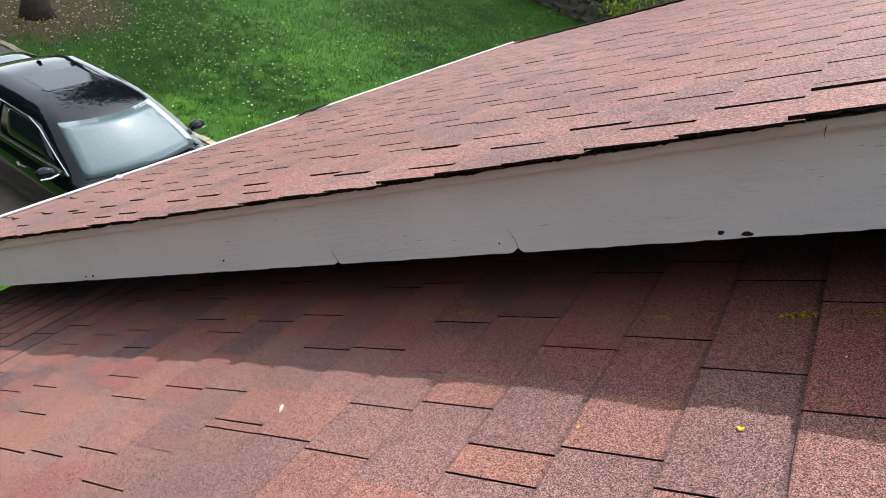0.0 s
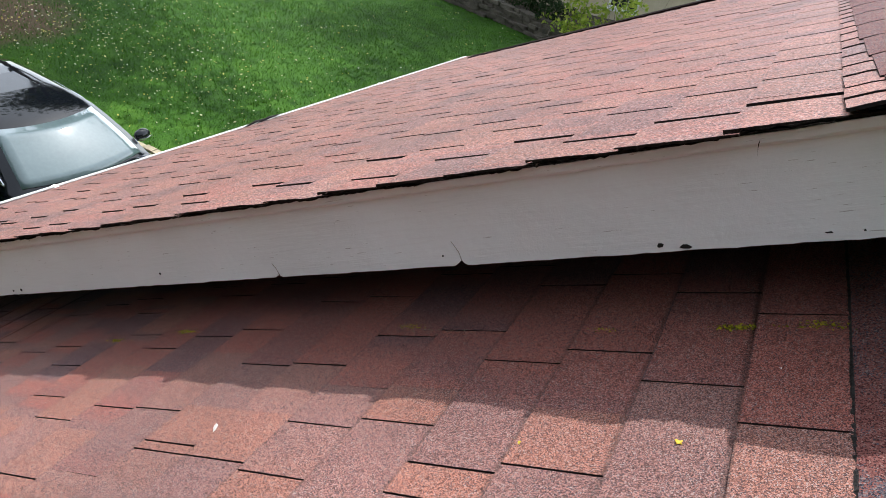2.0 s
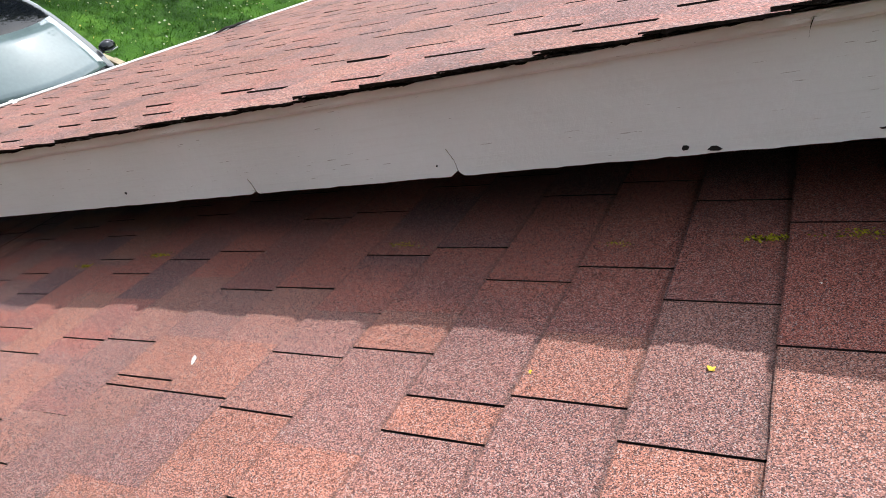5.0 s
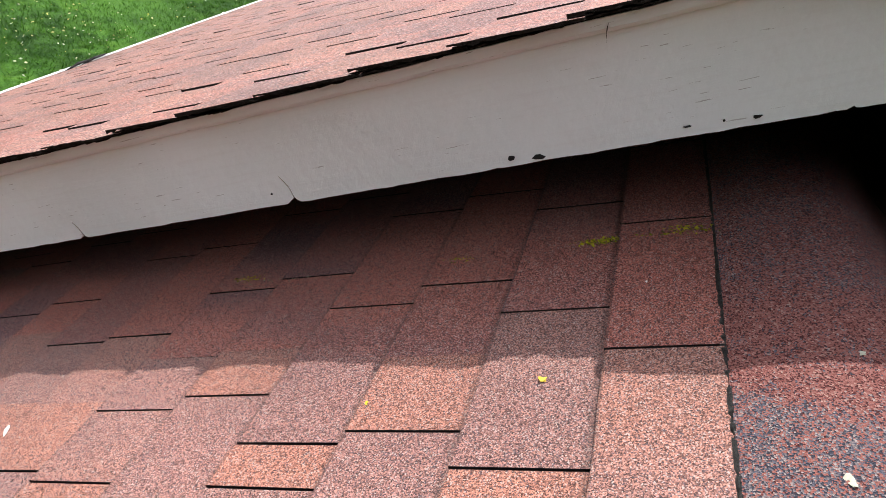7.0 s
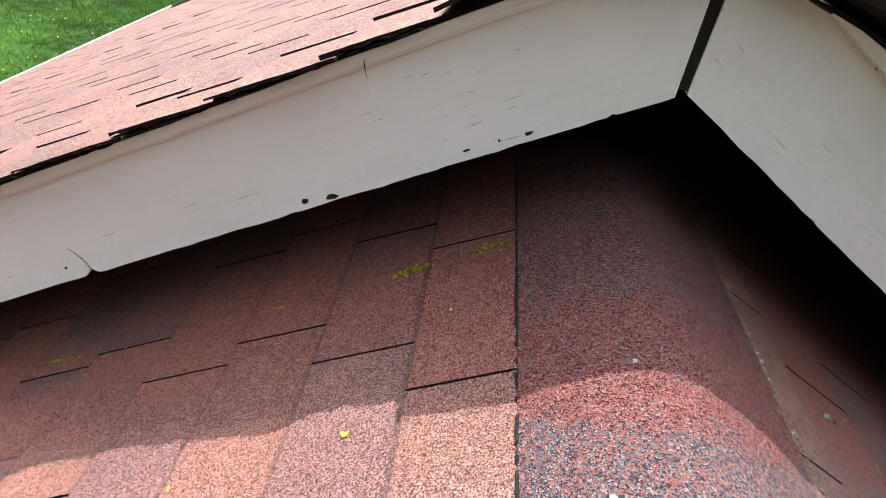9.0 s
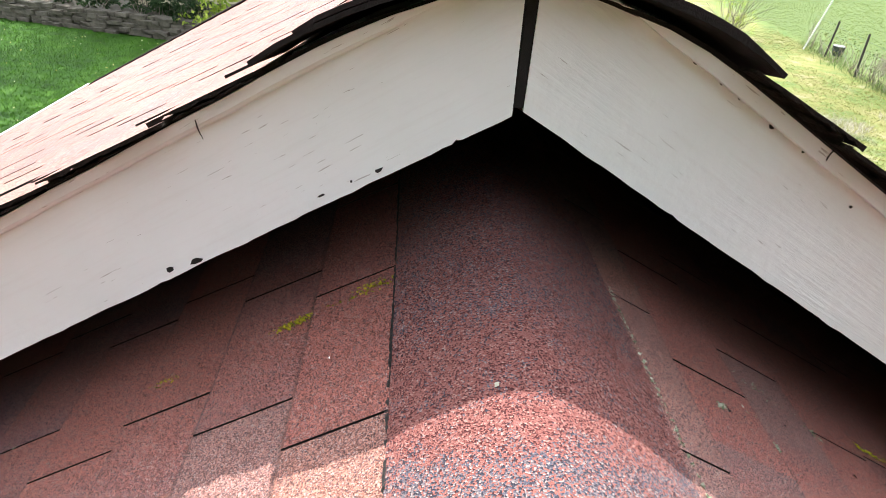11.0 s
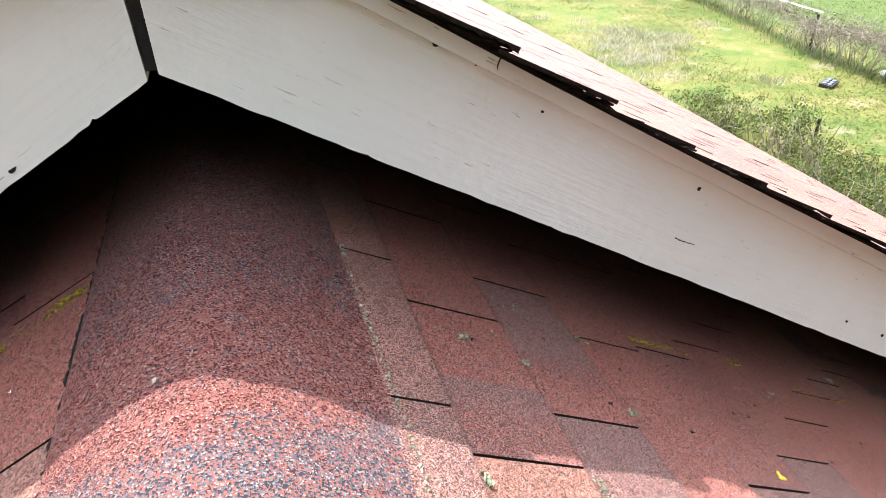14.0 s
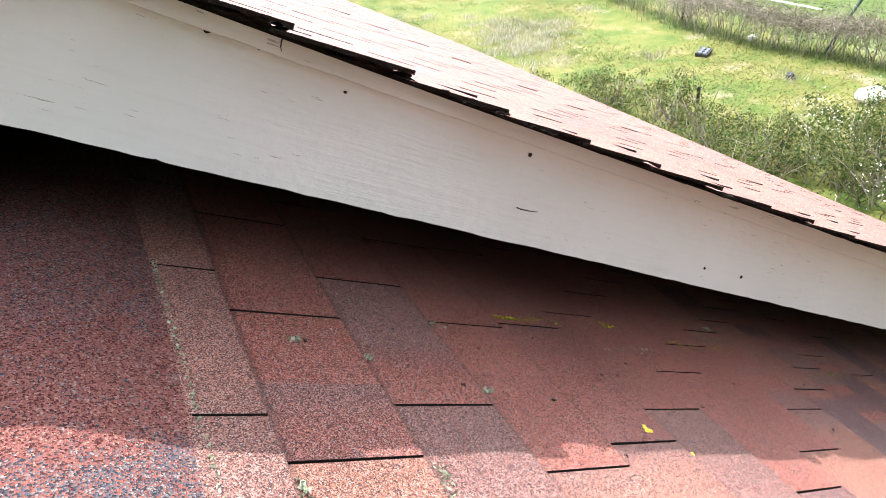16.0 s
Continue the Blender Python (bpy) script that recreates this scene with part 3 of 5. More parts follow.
def grit_line(side, s0, wide, seed):
    """A ragged gritty bead that stands for a cap's dark side edge."""
    q = random.Random(seed)
    bm = bmesh.new()
    prev = None
    y = -1.9
    w = wide
    while y < 0.9:
        w = min(max(w + q.uniform(-0.12, 0.12) * wide, 0.6 * wide), 1.15 * wide)
        h = 0.0135 + q.uniform(-0.002, 0.0025)
        f = low_frame(side, s0 + q.uniform(-0.0005, 0.0005), y)
        ring = [bm.verts.new(f @ Vector(c)) for c in ((0.002, 0, 0.005), (0.0005, 0, h - 0.0045), (-w * 0.45, 0, h - 0.0055 + q.uniform(-0.001, 0.0006)), (-w, 0, 0.0055))]
        if prev:
            for k in range(3):
                bm.faces.new((prev[k], prev[k + 1], ring[k + 1], ring[k]))
        prev = ring
        y += q.uniform(0.003, 0.009)
    bmesh.ops.recalc_face_normals(bm, faces=bm.faces[:])
    return tagged(part("cap_edge_bead", bm, M_GRIT, lower_roof, "gritty bead standing for the dark side edge of the ridge cap"), kind="stuff")


grit_line(-1, 0.1525, 0.0052, 61)

# ---- ragged layers of old shingle along the rakes ----
def rake_layers(side, first, layers, out, gap, seed, jag=1.0):
    """Thin dark plies that step out at each course line, worn and broken at the ends."""
    q = random.Random(seed)
    bm = bmesh.new()
    for k in range(int((EAVE - first) / E_UP) + 1):
        s_b = first + (k + 1) * E_UP
        for j in range(layers):
            z0 = 0.0015 - gap * (j + 1) + 0.002
            length = E_UP * (q.uniform(0.45, 1.0) if j else 1.0)
            edge = -0.03 - out * (0.9 - 0.22 * j) - q.uniform(-0.006, 0.006)
            steps = 16
            prev = None
            for i in range(steps + 1):
                s = s_b - length * i / steps
                taper = 1 - 0.75 * i / steps
                e_ = edge + jag * q.uniform(-0.007, 0.005) + (0.012 * jag if q.random() < 0.18 * (jag - 1) else 0)
                f, g = up_frame(side, s, -0.03), up_frame(side, s, 0.02)
                lift = 0.004 * taper + jag * q.uniform(-0.0014, 0.0010)
                ring = [bm.verts.new(f @ Vector((0, -side * (e_ + 0.03), z0 + lift))), bm.verts.new(f @ Vector((0, -side * (e_ + 0.03), z0 + lift - gap * 0.75 * q.uniform(0.3, 1.0 + 0.5 * (jag > 1))))),
                        bm.verts.new(g @ Vector((0, 0, z0 - gap * 0.75))), bm.verts.new(g @ Vector((0, 0, z0)))]
                if prev:
                    for a in range(4):
                        bm.faces.new((prev[a], prev[(a + 1) % 4], ring[(a + 1) % 4], ring[a]))
                else:
                    bm.faces.new(ring)
                prev = ring
            bm.faces.new(prev[::-1])
    bmesh.ops.recalc_face_normals(bm, faces=bm.faces[:])
    return bm


tagged(part("edge_plies", rake_layers(-1, UP_FIRST[-1], 2, 0.006, 0.0035, 3), M_PLY, upper_roof, "black broken plies of old shingle"), kind="stuff")
tagged(part("edge_plies", rake_layers(1, UP_FIRST[1], 2, 0.006, 0.0030, 5, 1.8), M_PLY, upper_roof, "black broken plies of old shingle"), kind="stuff")

# ---- rake boards ----
FB_L, FB_R = 0.155, 0.166   # foot of each board at the peak
TAN_L, TAN_R = 0.5814, 0.604


def on_board(x, drop=0.0):
    """Height of a board's foot at x."""
    return R + (FB_L + x * TAN_L if x < 0 else FB_R - x * TAN_R) + drop


def board_top(side, x):
    """Width of a board at x, up to the underside of the deck."""
    return rake_z(side, x) - 0.002 - on_board(side * x)


def rake_board(side, notches, seed):
    q = random.Random(seed)
    xs = [0.004 if side < 0 else 0.010]
    xs[0] = 0.001 if side < 0 else 0.011
    while xs[-1] < 3.3:
        xs.append(xs[-1] + q.uniform(0.008, 0.03))
    foot = []
    for x in xs:
        z = on_board(side * max(x, 0.0005)) + q.uniform(-0.0011, 0.0011)
        foot.append((side * x, z))
    for nx, w, d in notches:
        foot = [p for p in foot if abs(p[0] - nx) > w]
        foot += [(nx - w, on_board(nx - w)), (nx - w * 0.2, on_board(nx) + d), (nx + w * 0.3, on_board(nx) + d * 0.7), (nx + w, on_board(nx + w))]
    foot.sort(key=lambda p: p[0] * side)
    top = [(side * x, on_board(side * x) + board_top(side, x)) for x in (3.3, 2.4, 1.7, 1.2, 0.9, 0.7, 0.5, 0.4, 0.3, 0.25, 0.2, 0.15, 0.1, 0.05)] + [(foot[0][0] + 0.002 * side, on_board(side * 0.004) + board_top(side, 0))]
    bm = bmesh.new()
    prism(bm, foot + top, 0.0, 0.03)
    board = tagged(part("rake_board", bm, M_PAINT), "weathered white painted rake board, nail holes and chipped lower edge", "fascia board", "rake boards")
    # a lath under the shingles, softly rounded at its foot
    bm = bmesh.new()
    prof = ((0.0, -0.0008), (0.08, -0.0060), (0.20, -0.0125), (0.40, -0.0165), (1.0, -0.0175)) if side < 0 else ((0.0, -0.0006), (0.03, -0.0150), (0.08, -0.0180), (1.0, -0.0190))
    lo = 0.166 if side < 0 else 0.173
    prev, x = None, 0.006
    while x < 3.3:
        foot_z, wide = on_board(side * x) + lo + q.uniform(-0.0010, 0.0010), board_top(side, x) - lo - 0.001
        ring = [bm.verts.new((side * x, y, foot_z + wide * t)) for t, y in prof] + [bm.verts.new((side * x, -0.0006, foot_z + wide))]
        if prev:
            for i in range(len(ring)):
                j = (i + 1) % len(ring)
                bm.faces.new((prev[i], prev[j], ring[j], ring[i]))
        else:
            bm.faces.new(ring)
        prev = ring
        x += q.uniform(0.02, 0.06)
    bm.faces.new(prev[::-1])
    bmesh.ops.recalc_face_normals(bm, faces=bm.faces[:])
    part("trim", bm, M_PAINT, board)
    return board


left_board = rake_board(-1, ((-0.703, 0.011, 0.010), (-1.10, 0.010, 0.008), (-0.06, 0.006, 0.003)), 21)
right_board = rake_board(1, ((0.21, 0.005, 0.0012), (0.45, 0.005, 0.001)), 22)


def fleck(board, name, x, z, w, h, seed, y=-0.0015, turn=0.0, mat=None, label=""):
    """A small chip or hole in the paint with a ragged outline."""
    q = random.Random(seed)
    bm = bmesh.new()
    poly = []
    for i in range(6):
        a = 2 * math.pi * (i + q.uniform(-0.3, 0.3)) / 6
        r = q.uniform(0.75, 1.25)
        u, v = math.cos(a) * w / 2 * r, math.sin(a) * h / 2 * r
        poly.append((x + u * math.cos(turn) - v * math.sin(turn), R + z + u * math.sin(turn) + v * math.cos(turn)))
    prism(bm, poly, y, y + 0.003)
    return part(name, bm, mat or M_BLACK, board, label)


def crack(board, pts, width, y=-0.0012, name="crack"):
    bm = bmesh.new()
    q = random.Random(int(abs(pts[0][0]) * 1000))
    fine = []
    for (a, b), (c, d) in zip(pts, pts[1:]):
        for i in range(5):
            t = i / 5
            fine.append((a + (c - a) * t + q.uniform(-1, 1) * width * 0.5, b + (d - b) * t + q.uniform(-1, 1) * width * 0.5))
    fine.append(pts[-1])
    n_ = len(fine)
    up = [(x, R + z + width * (1 - i / n_) * 0.6 + 0.0003) for i, (x, z) in enumerate(fine)]
    dn = [(x + width * 0.3, R + z - width * (1 - i / n_) * 0.6 - 0.0003) for i, (x, z) in enumerate(fine)]
    prism(bm, up + dn[::-1], y, y + 0.002)
    part(name, bm, M_BLACK if width > 0.00125 else M_CRACK, board)


M_CRACK = plain("crack_dirt", (0.20, 0.17, 0.15), 0.9, 0, 0.3, 60)
for i, (x, z, w, h) in enumerate(((-0.405, -0.067, 0.010, 0.008), (-0.371, -0.053, 0.016, 0.009), (-0.148, 0.081, 0.010, 0.005), (-0.215, 0.045, 0.009, 0.003),
                                  (-0.742, -0.252, 0.004, 0.004), (-1.459, -0.658, 0.006, 0.006), (-2.05, -1.02, 0.010, 0.008), (-2.09, -1.045, 0.008, 0.007), (-0.18, 0.065, 0.003, 0.003))):
    fleck(left_board, "hole", x, z, w, h, i, turn=radians(30))
for i, (x, z, w, h) in enumerate(((0.297, 0.158, 0.008, 0.004), (0.68, -0.089, 0.006, 0.006), (1.062, -0.432, 0.006, 0.006), (1.168, -0.494, 0.007, 0.007),
                                  (0.575, -0.007, 0.005, 0.003), (0.19, 0.2245, 0.006, 0.002), (0.225, 0.2035, 0.004, 0.002), (0.25, 0.188, 0.004, 0.0015), (0.345, 0.13, 0.004, 0.003), (0.43, 0.062, 0.004, 0.004))):
    fleck(right_board, "hole", x, z, w, h, 40 + i, turn=radians(-31))
crack(left_board, ((-0.705, -0.244), (-0.716, -0.229), (-0.734, -0.216)), 0.0012)
crack(left_board, ((-1.10, -0.478), (-1.110, -0.466), (-1.122, -0.458)), 0.0012)
crack(left_board, ((-0.345, 0.137), (-0.343, 0.126), (-0.339, 0.116)), 0.0013, -0.0190)
crack(right_board, ((0.363, 0.128), (0.366, 0.138), (0.372, 0.150)), 0.0013, -0.0202)
crack(right_board, ((0.655, -0.166), (0.674, -0.178), (0.692, -0.186)), 0.0016)

# shade of the gap where the boards meet, put in as a black block
bm = bmesh.new()
box(bm, (0.0, 0.003, R + 0.163), (0.0125, 0.029, R + 0.29))
part("joint_shade_block", bm, M_BLACK, left_board)

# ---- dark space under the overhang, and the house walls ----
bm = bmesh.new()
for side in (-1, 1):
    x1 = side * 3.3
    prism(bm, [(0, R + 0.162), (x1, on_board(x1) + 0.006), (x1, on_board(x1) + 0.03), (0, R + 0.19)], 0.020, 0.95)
tagged(part("soffit", bm, M_WOOD), "wooden soffit under the overhang, darkened for shade", "soffit", kind="structure")
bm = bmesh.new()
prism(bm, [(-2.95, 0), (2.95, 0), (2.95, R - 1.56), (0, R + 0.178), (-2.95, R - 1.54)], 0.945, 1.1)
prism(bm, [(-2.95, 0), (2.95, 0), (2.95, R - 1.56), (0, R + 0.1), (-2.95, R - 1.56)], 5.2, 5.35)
tagged(part("wall_gable", bm, M_WOOD), "gable wall below the upper roof, darkened for shade", "wall", kind="structure")
M_SIDING = plain("painted_siding", (0.5, 0.47, 0.42), 0.8, 0, 0.15, 6, 0.2)
bm = bmesh.new()
for x in (-2.95, 2.8):
    box(bm, (x, 1.1, 0), (x + 0.15, 5.2, R - 1.62))
for x in (-2.75, 2.6):
    box(bm, (x, -1.75, 0), (x + 0.15, 0.95, R - 1.66))
box(bm, (-2.6, -1.75, 0), (2.6, -1.6, R - 1.7))
tagged(part("wall_side", bm, M_SIDING), "pale painted side walls of the house", "wall", kind="structure")

# ---- gutter along the eave ----
def eave_point(y, dz=0.0, out=0.0):
    f = up_frame(-1, EAVE, y)
    p = f.translation.copy()
    return (p.x - out, p.y, p.z + dz)


gutter = tagged(empty("gutter", eave_point(2.8)), "white aluminium gutter along the eave", "gutter")
bm = bmesh.new()
prof = [(-0.05, 0.0), (-0.05, -0.09), (0.020, -0.09), (0.045, -0.05), (0.052, 0.004), (0.034, 0.012), (0.030, 0.006), (0.040, 0.000), (0.037, -0.048), (0.016, -0.083), (-0.043, -0.083), (-0.043, 0.0)]
ends = [[bm.verts.new(Vector(eave_point(y, dz - 0.005, o)) - gutter.location) for o, dz in prof] for y in (-0.03, 1.4, 2.8, 4.2, FAR)]
for a, b in zip(ends, ends[1:]):
    for i in range(len(prof)):
        j = (i + 1) % len(prof)
        bm.faces.new((a[i], a[j], b[j], b[i]))
bm.faces.new(ends[0]), bm.faces.new(ends[-1][::-1])
bmesh.ops.recalc_face_normals(bm, faces=bm.faces[:])
part("trough", bm, M_ALU, gutter)
for y in (0.95, 2.45, 4.0):
    bm = bmesh.new()
    a = Vector(eave_point(y, 0.0, 0.0)) - gutter.location
    box(bm, (a.x - 0.055, a.y - 0.012, a.z - 0.006), (a.x + 0.03, a.y + 0.012, a.z + 0.004), None, 0.002)
    part("hanger", bm, M_ALU, gutter)
for y, w in ((2.42, 0.05), (2.55, 0.03)):
    bm = bmesh.new()
    a = Vector(eave_point(y, 0.0, 0.0)) - gutter.location
    tube(bm, [(a.x - 0.03, a.y - 0.12, a.z + 0.004), (a.x - 0.02, a.y - 0.02, a.z + 0.022), (a.x - 0.03, a.y + 0.10, a.z + 0.010)], [0.003, 0.009, 0.004], 5)
    part("leaf_clog", bm, M_BLACK, gutter, "dark wet leaves caught in the gutter")


# ---- leaf and blade clouds ----
def leaf_material(name, a, b_, c, rough=0.7, thin=True):
    m, n, b = nodes(name, rough)
    pick = put(n, "ShaderNodeNewGeometry").outputs["Random Per Island"]
    col = ramp(n, pick, [(0.0, a), (0.5, b_), (1.0, c)])
    n.links.new(col, b.inputs["Base Color"])
    b.inputs["Specular IOR Level"].default_value = 0.3
    if thin:
        glow = put(n, "ShaderNodeBsdfTranslucent", {"Color": col})
        both = put(n, "ShaderNodeMixShader", {0: 0.45, 1: b.outputs[0], 2: glow.outputs[0]})
        n.links.new(both.outputs[0], n.nodes["Material Output"].inputs["Surface"])
    return m


def blades(rng, centres, height, width, lean=0.5):
    """Grass blades: one bent triangle pair each."""
    c = np.asarray(centres, float)
    k = len(c)
    ang = rng.uniform(0, 2 * np.pi, k)
    side = np.stack([np.cos(ang), np.sin(ang), np.zeros(k)], 1)
    tilt = rng.normal(0, lean, (k, 2))
    h = np.asarray(height) * rng.uniform(0.6, 1.3, k)
    top = c + np.stack([tilt[:, 0] * h, tilt[:, 1] * h, h], 1)
    w = np.asarray(width) * rng.uniform(0.6, 1.3, k)
    v = np.stack([c - side * w[:, None] / 2, c + side * w[:, None] / 2, top], 1).reshape(-1, 3)
    f = np.arange(3 * k).reshape(-1, 3)
    return v, f


def leaves(rng, centres, size, flat=0.0):
    """Small folded leaves, each of two triangles."""
    c = np.asarray(centres, float)
    k = len(c)
    d = rng.normal(0, 1, (k, 3))
    d[:, 2] *= 1 - flat
    d /= np.linalg.norm(d, axis=1)[:, None]
    e = np.cross(d, rng.normal(0, 1, (k, 3)))
    e /= np.linalg.norm(e, axis=1)[:, None]
    s = size * rng.uniform(0.6, 1.4, k)[:, None]
    v = np.stack([c - d * s * 0.5, c + e * s * 0.28, c + d * s * 0.55, c - e * s * 0.28 + np.cross(d, e) * s * 0.08], 1).reshape(-1, 3)
    b = np.arange(k)[:, None] * 4
    f = np.concatenate([b + np.array([[0, 1, 2]]), b + np.array([[0, 2, 3]])], 1).reshape(-1, 3)
    return v, f


def cloud(name, vf, mat, parent=None, label="", category="", kind=""):
    v, f = vf
    me = bpy.data.meshes.new(name)
    me.from_pydata(v.tolist(), [], f.tolist())
    me.materials.append(mat)
    ob = new(name, me)
    if parent is not None:
        ob.parent = parent
    return tagged(ob, label, category, kind=kind)


def twigs(rng, starts, dirs, length, radius, bend=0.4, steps=4):
    """Thin three-sided twigs."""
    vs, fs = [], []
    for p, d in zip(np.asarray(starts, float), np.asarray(dirs, float)):
        d = d / np.linalg.norm(d)
        pts = [p]
        L = length * rng.uniform(0.5, 1.3)
        for i in range(steps):
            d = d + rng.normal(0, bend, 3)
            d /= np.linalg.norm(d)
            pts.append(pts[-1] + d * L / steps)
        a = np.cross(d, (0.3, 0.5, 0.8))
        a /= np.linalg.norm(a)
        b = np.cross(d, a)
        o = len(vs)
        for i, q in enumerate(pts):
            r = radius * (1 - 0.7 * i / steps)
            vs += [q + a * r, q - a * r * 0.5 + b * r * 0.87, q - a * r * 0.5 - b * r * 0.87]
        for i in range(steps):
            for j in range(3):
                x0, x1 = o + 3 * i + j, o + 3 * i + (j + 1) % 3
                fs += [(x0, x1, x1 + 3), (x0, x1 + 3, x0 + 3)]
    return np.array(vs), np.array(fs)


M_GRASS = leaf_material("grass_blades", (0.018, 0.062, 0.003), (0.042, 0.128, 0.006), (0.090, 0.190, 0.014))
M_STRAW = leaf_material("meadow_blades", (0.125, 0.145, 0.036), (0.155, 0.160, 0.044), (0.225, 0.205, 0.10))
M_DRY = leaf_material("dry_weeds", (0.20, 0.18, 0.13), (0.34, 0.31, 0.24), (0.55, 0.52, 0.44))
M_BLOSSOM = leaf_material("white_blossom", (0.55, 0.55, 0.48), (0.72, 0.72, 0.66), (0.80, 0.80, 0.76))
M_FARGRASS = leaf_material("far_lawn_blades", (0.088, 0.130, 0.026), (0.105, 0.145, 0.031), (0.125, 0.152, 0.040))
M_TUFT = leaf_material("meadow_tufts", (0.085, 0.14, 0.04), (0.13, 0.18, 0.06), (0.20, 0.22, 0.10))
M_PETAL = leaf_material("fallen_petals", (0.70, 0.55, 0.12), (0.75, 0.68, 0.35), (0.8, 0.78, 0.65))
M_LEAF = leaf_material("shrub_leaves", (0.026, 0.055, 0.012), (0.080, 0.115, 0.028), (0.21, 0.18, 0.07))
M_LEAF_BRIGHT = leaf_material("young_leaves", (0.16, 0.26, 0.03), (0.30, 0.40, 0.05), (0.45, 0.50, 0.10))
M_LEAF_DARK = leaf_material("shade_leaves", (0.012, 0.035, 0.010), (0.03, 0.06, 0.02), (0.05, 0.085, 0.03))
M_TWIG = leaf_material("dry_twigs", (0.12, 0.10, 0.075), (0.22, 0.185, 0.145), (0.34, 0.295, 0.25), 0.9, False)
M_BARK = plain("bark", (0.055, 0.042, 0.032), 0.95, 0, 0.5, 12, 0.9)
M_MOSS = leaf_material("moss", (0.07, 0.08, 0.008), (0.28, 0.25, 0.015), (0.50, 0.40, 0.02), 0.9, False)
M_LICHEN = leaf_material("lichen", (0.10, 0.12, 0.07), (0.22, 0.24, 0.16), (0.40, 0.40, 0.32), 0.9, False)
M_YELLOW = plain("yellow_petal", (0.72, 0.50, 0.04), 0.7, 0, 0.2, 200)
M_WHITE = plain("white_dropping", (0.75, 0.74, 0.70), 0.8, 0, 0.2, 300, 0.3)

# ---- small things on the lower roof ----
rng = np.random.default_rng(8)


def on_low(side, s, y, h=0.0085):
    return low_frame(side, s, y) @ Vector((0, 0, h))


def moss_patch(spots, mat, label, count=70):
    pts = []
    for side, s, y, ds, dy in spots:
        for _ in range(count):
            a, b = rng.normal(0, 0.4, 2)
            pts.append(tuple(on_low(side, s + a * ds, y + b * dy, 0.0075 + rng.uniform(0, 0.003))))
    cloud("moss", leaves(rng, pts, 0.0050, 0.5), mat, lower_roof, label, kind="stuff")


moss_patch([(-1, 0.19, 0.021, 0.045, 0.014), (-1, 0.303, 0.008, 0.035, 0.010), (-1, 0.256, 0.013, 0.08, 0.006), (-1, 0.90, -0.006, 0.05, 0.014), (-1, 0.508, -0.008, 0.03, 0.008), (-1, 1.545, -0.031, 0.05, 0.012), (-1, 1.76, -0.07, 0.06, 0.010),
            (1, 0.809, 0.026, 0.05, 0.012), (1, 0.738, 0.019, 0.05, 0.006), (1, 0.977, 0.047, 0.04, 0.012), (1, 1.75, -0.04, 0.16, 0.02), (1, 1.25, 0.01, 0.2, 0.02)], M_MOSS, "yellow-green moss on the shaded shingles", 95)
moss_patch([(1, 0.384, -0.084, 0.02, 0.012), (1, 0.400, -0.133, 0.012, 0.014), (1, 0.318, -0.106, 0.010, 0.006), (1, 0.551, -0.033, 0.03, 0.010), (1, 0.553, -0.187, 0.012, 0.010), (1, 0.409, -0.329, 0.012, 0.024), (1, 0.258, -0.337, 0.006, 0.014),
            (1, 0.964, -0.048, 0.06, 0.01), (1, 0.48, 0.0, 0.08, 0.02), (-1, 0.80, -0.02, 0.05, 0.012), (1, 1.05, -0.03, 0.1, 0.01)], M_LICHEN, "grey-green lichen in the shingle joints", 34)
edge = [(1, 0.184 - 0.028 * (y + 0.2), y, 0.004, 0.006) for y in (-0.6 + 0.012 * i for i in range(54))]
moss_patch(edge, M_LICHEN, "lichen along the ridge cap edge", 7)


def petal(name, side, s, y, size, mat, label, cat, seed):
    q = random.Random(seed)
    bm = bmesh.new()
    for i in range(3):
        a = q.uniform(0, 6.28)
        m = pose(q.uniform(-1, 1) * size * 0.3, q.uniform(-1, 1) * size * 0.3, 0.002, q.uniform(-25, 25), q.uniform(-25, 25), math.degrees(a)) @ Matrix.Diagonal((size, size * 0.45, size * 0.12, 1))
        bmesh.ops.create_icosphere(bm, subdivisions=1, radius=0.5, matrix=m)
    ob = tagged(part(name, bm, mat), label, cat)
    ob.matrix_world = low_frame(side, s, y) @ pose(0, 0, 0.0085)
    return ob


petal("petal", -1, 0.337, -0.273, 0.011, M_YELLOW, "small yellow petal lying on the shingles", "petal", 1)
petal("petal", -1, 0.534, -0.306, 0.009, M_MOSS, "faded yellow petal lying on the shingles", "petal", 2)
petal("petal", 1, 0.795, -0.257, 0.018, M_YELLOW, "yellow dried flower lying on the shingles", "petal", 3)
petal("petal", 1, 0.837, -0.308, 0.009, M_YELLOW, "small yellow petal in the sun on the shingles", "petal", 4)
bm = bmesh.new()
quill = [(0.017 * math.cos(0.5 * t) * (2 * t - 1), 0.004 * math.sin(3.0 * t), 0.002 + 0.003 * math.sin(3.14 * t)) for t in (0, 0.2, 0.4, 0.6, 0.8, 1.0)]
vane = [[bm.verts.new((x + 0.4 * w, y + k * w, z - abs(k) * 0.0008)) for k in (-1, 0, 1)] for (x, y, z), w in zip(quill, (0.0006, 0.0035, 0.0048, 0.0045, 0.0030, 0.0005))]
for a, b in zip(vane, vane[1:]):
    for i in range(2):
        bm.faces.new((a[i], a[i + 1], b[i + 1], b[i]))
bmesh.ops.solidify(bm, geom=bm.faces[:], thickness=0.0006)
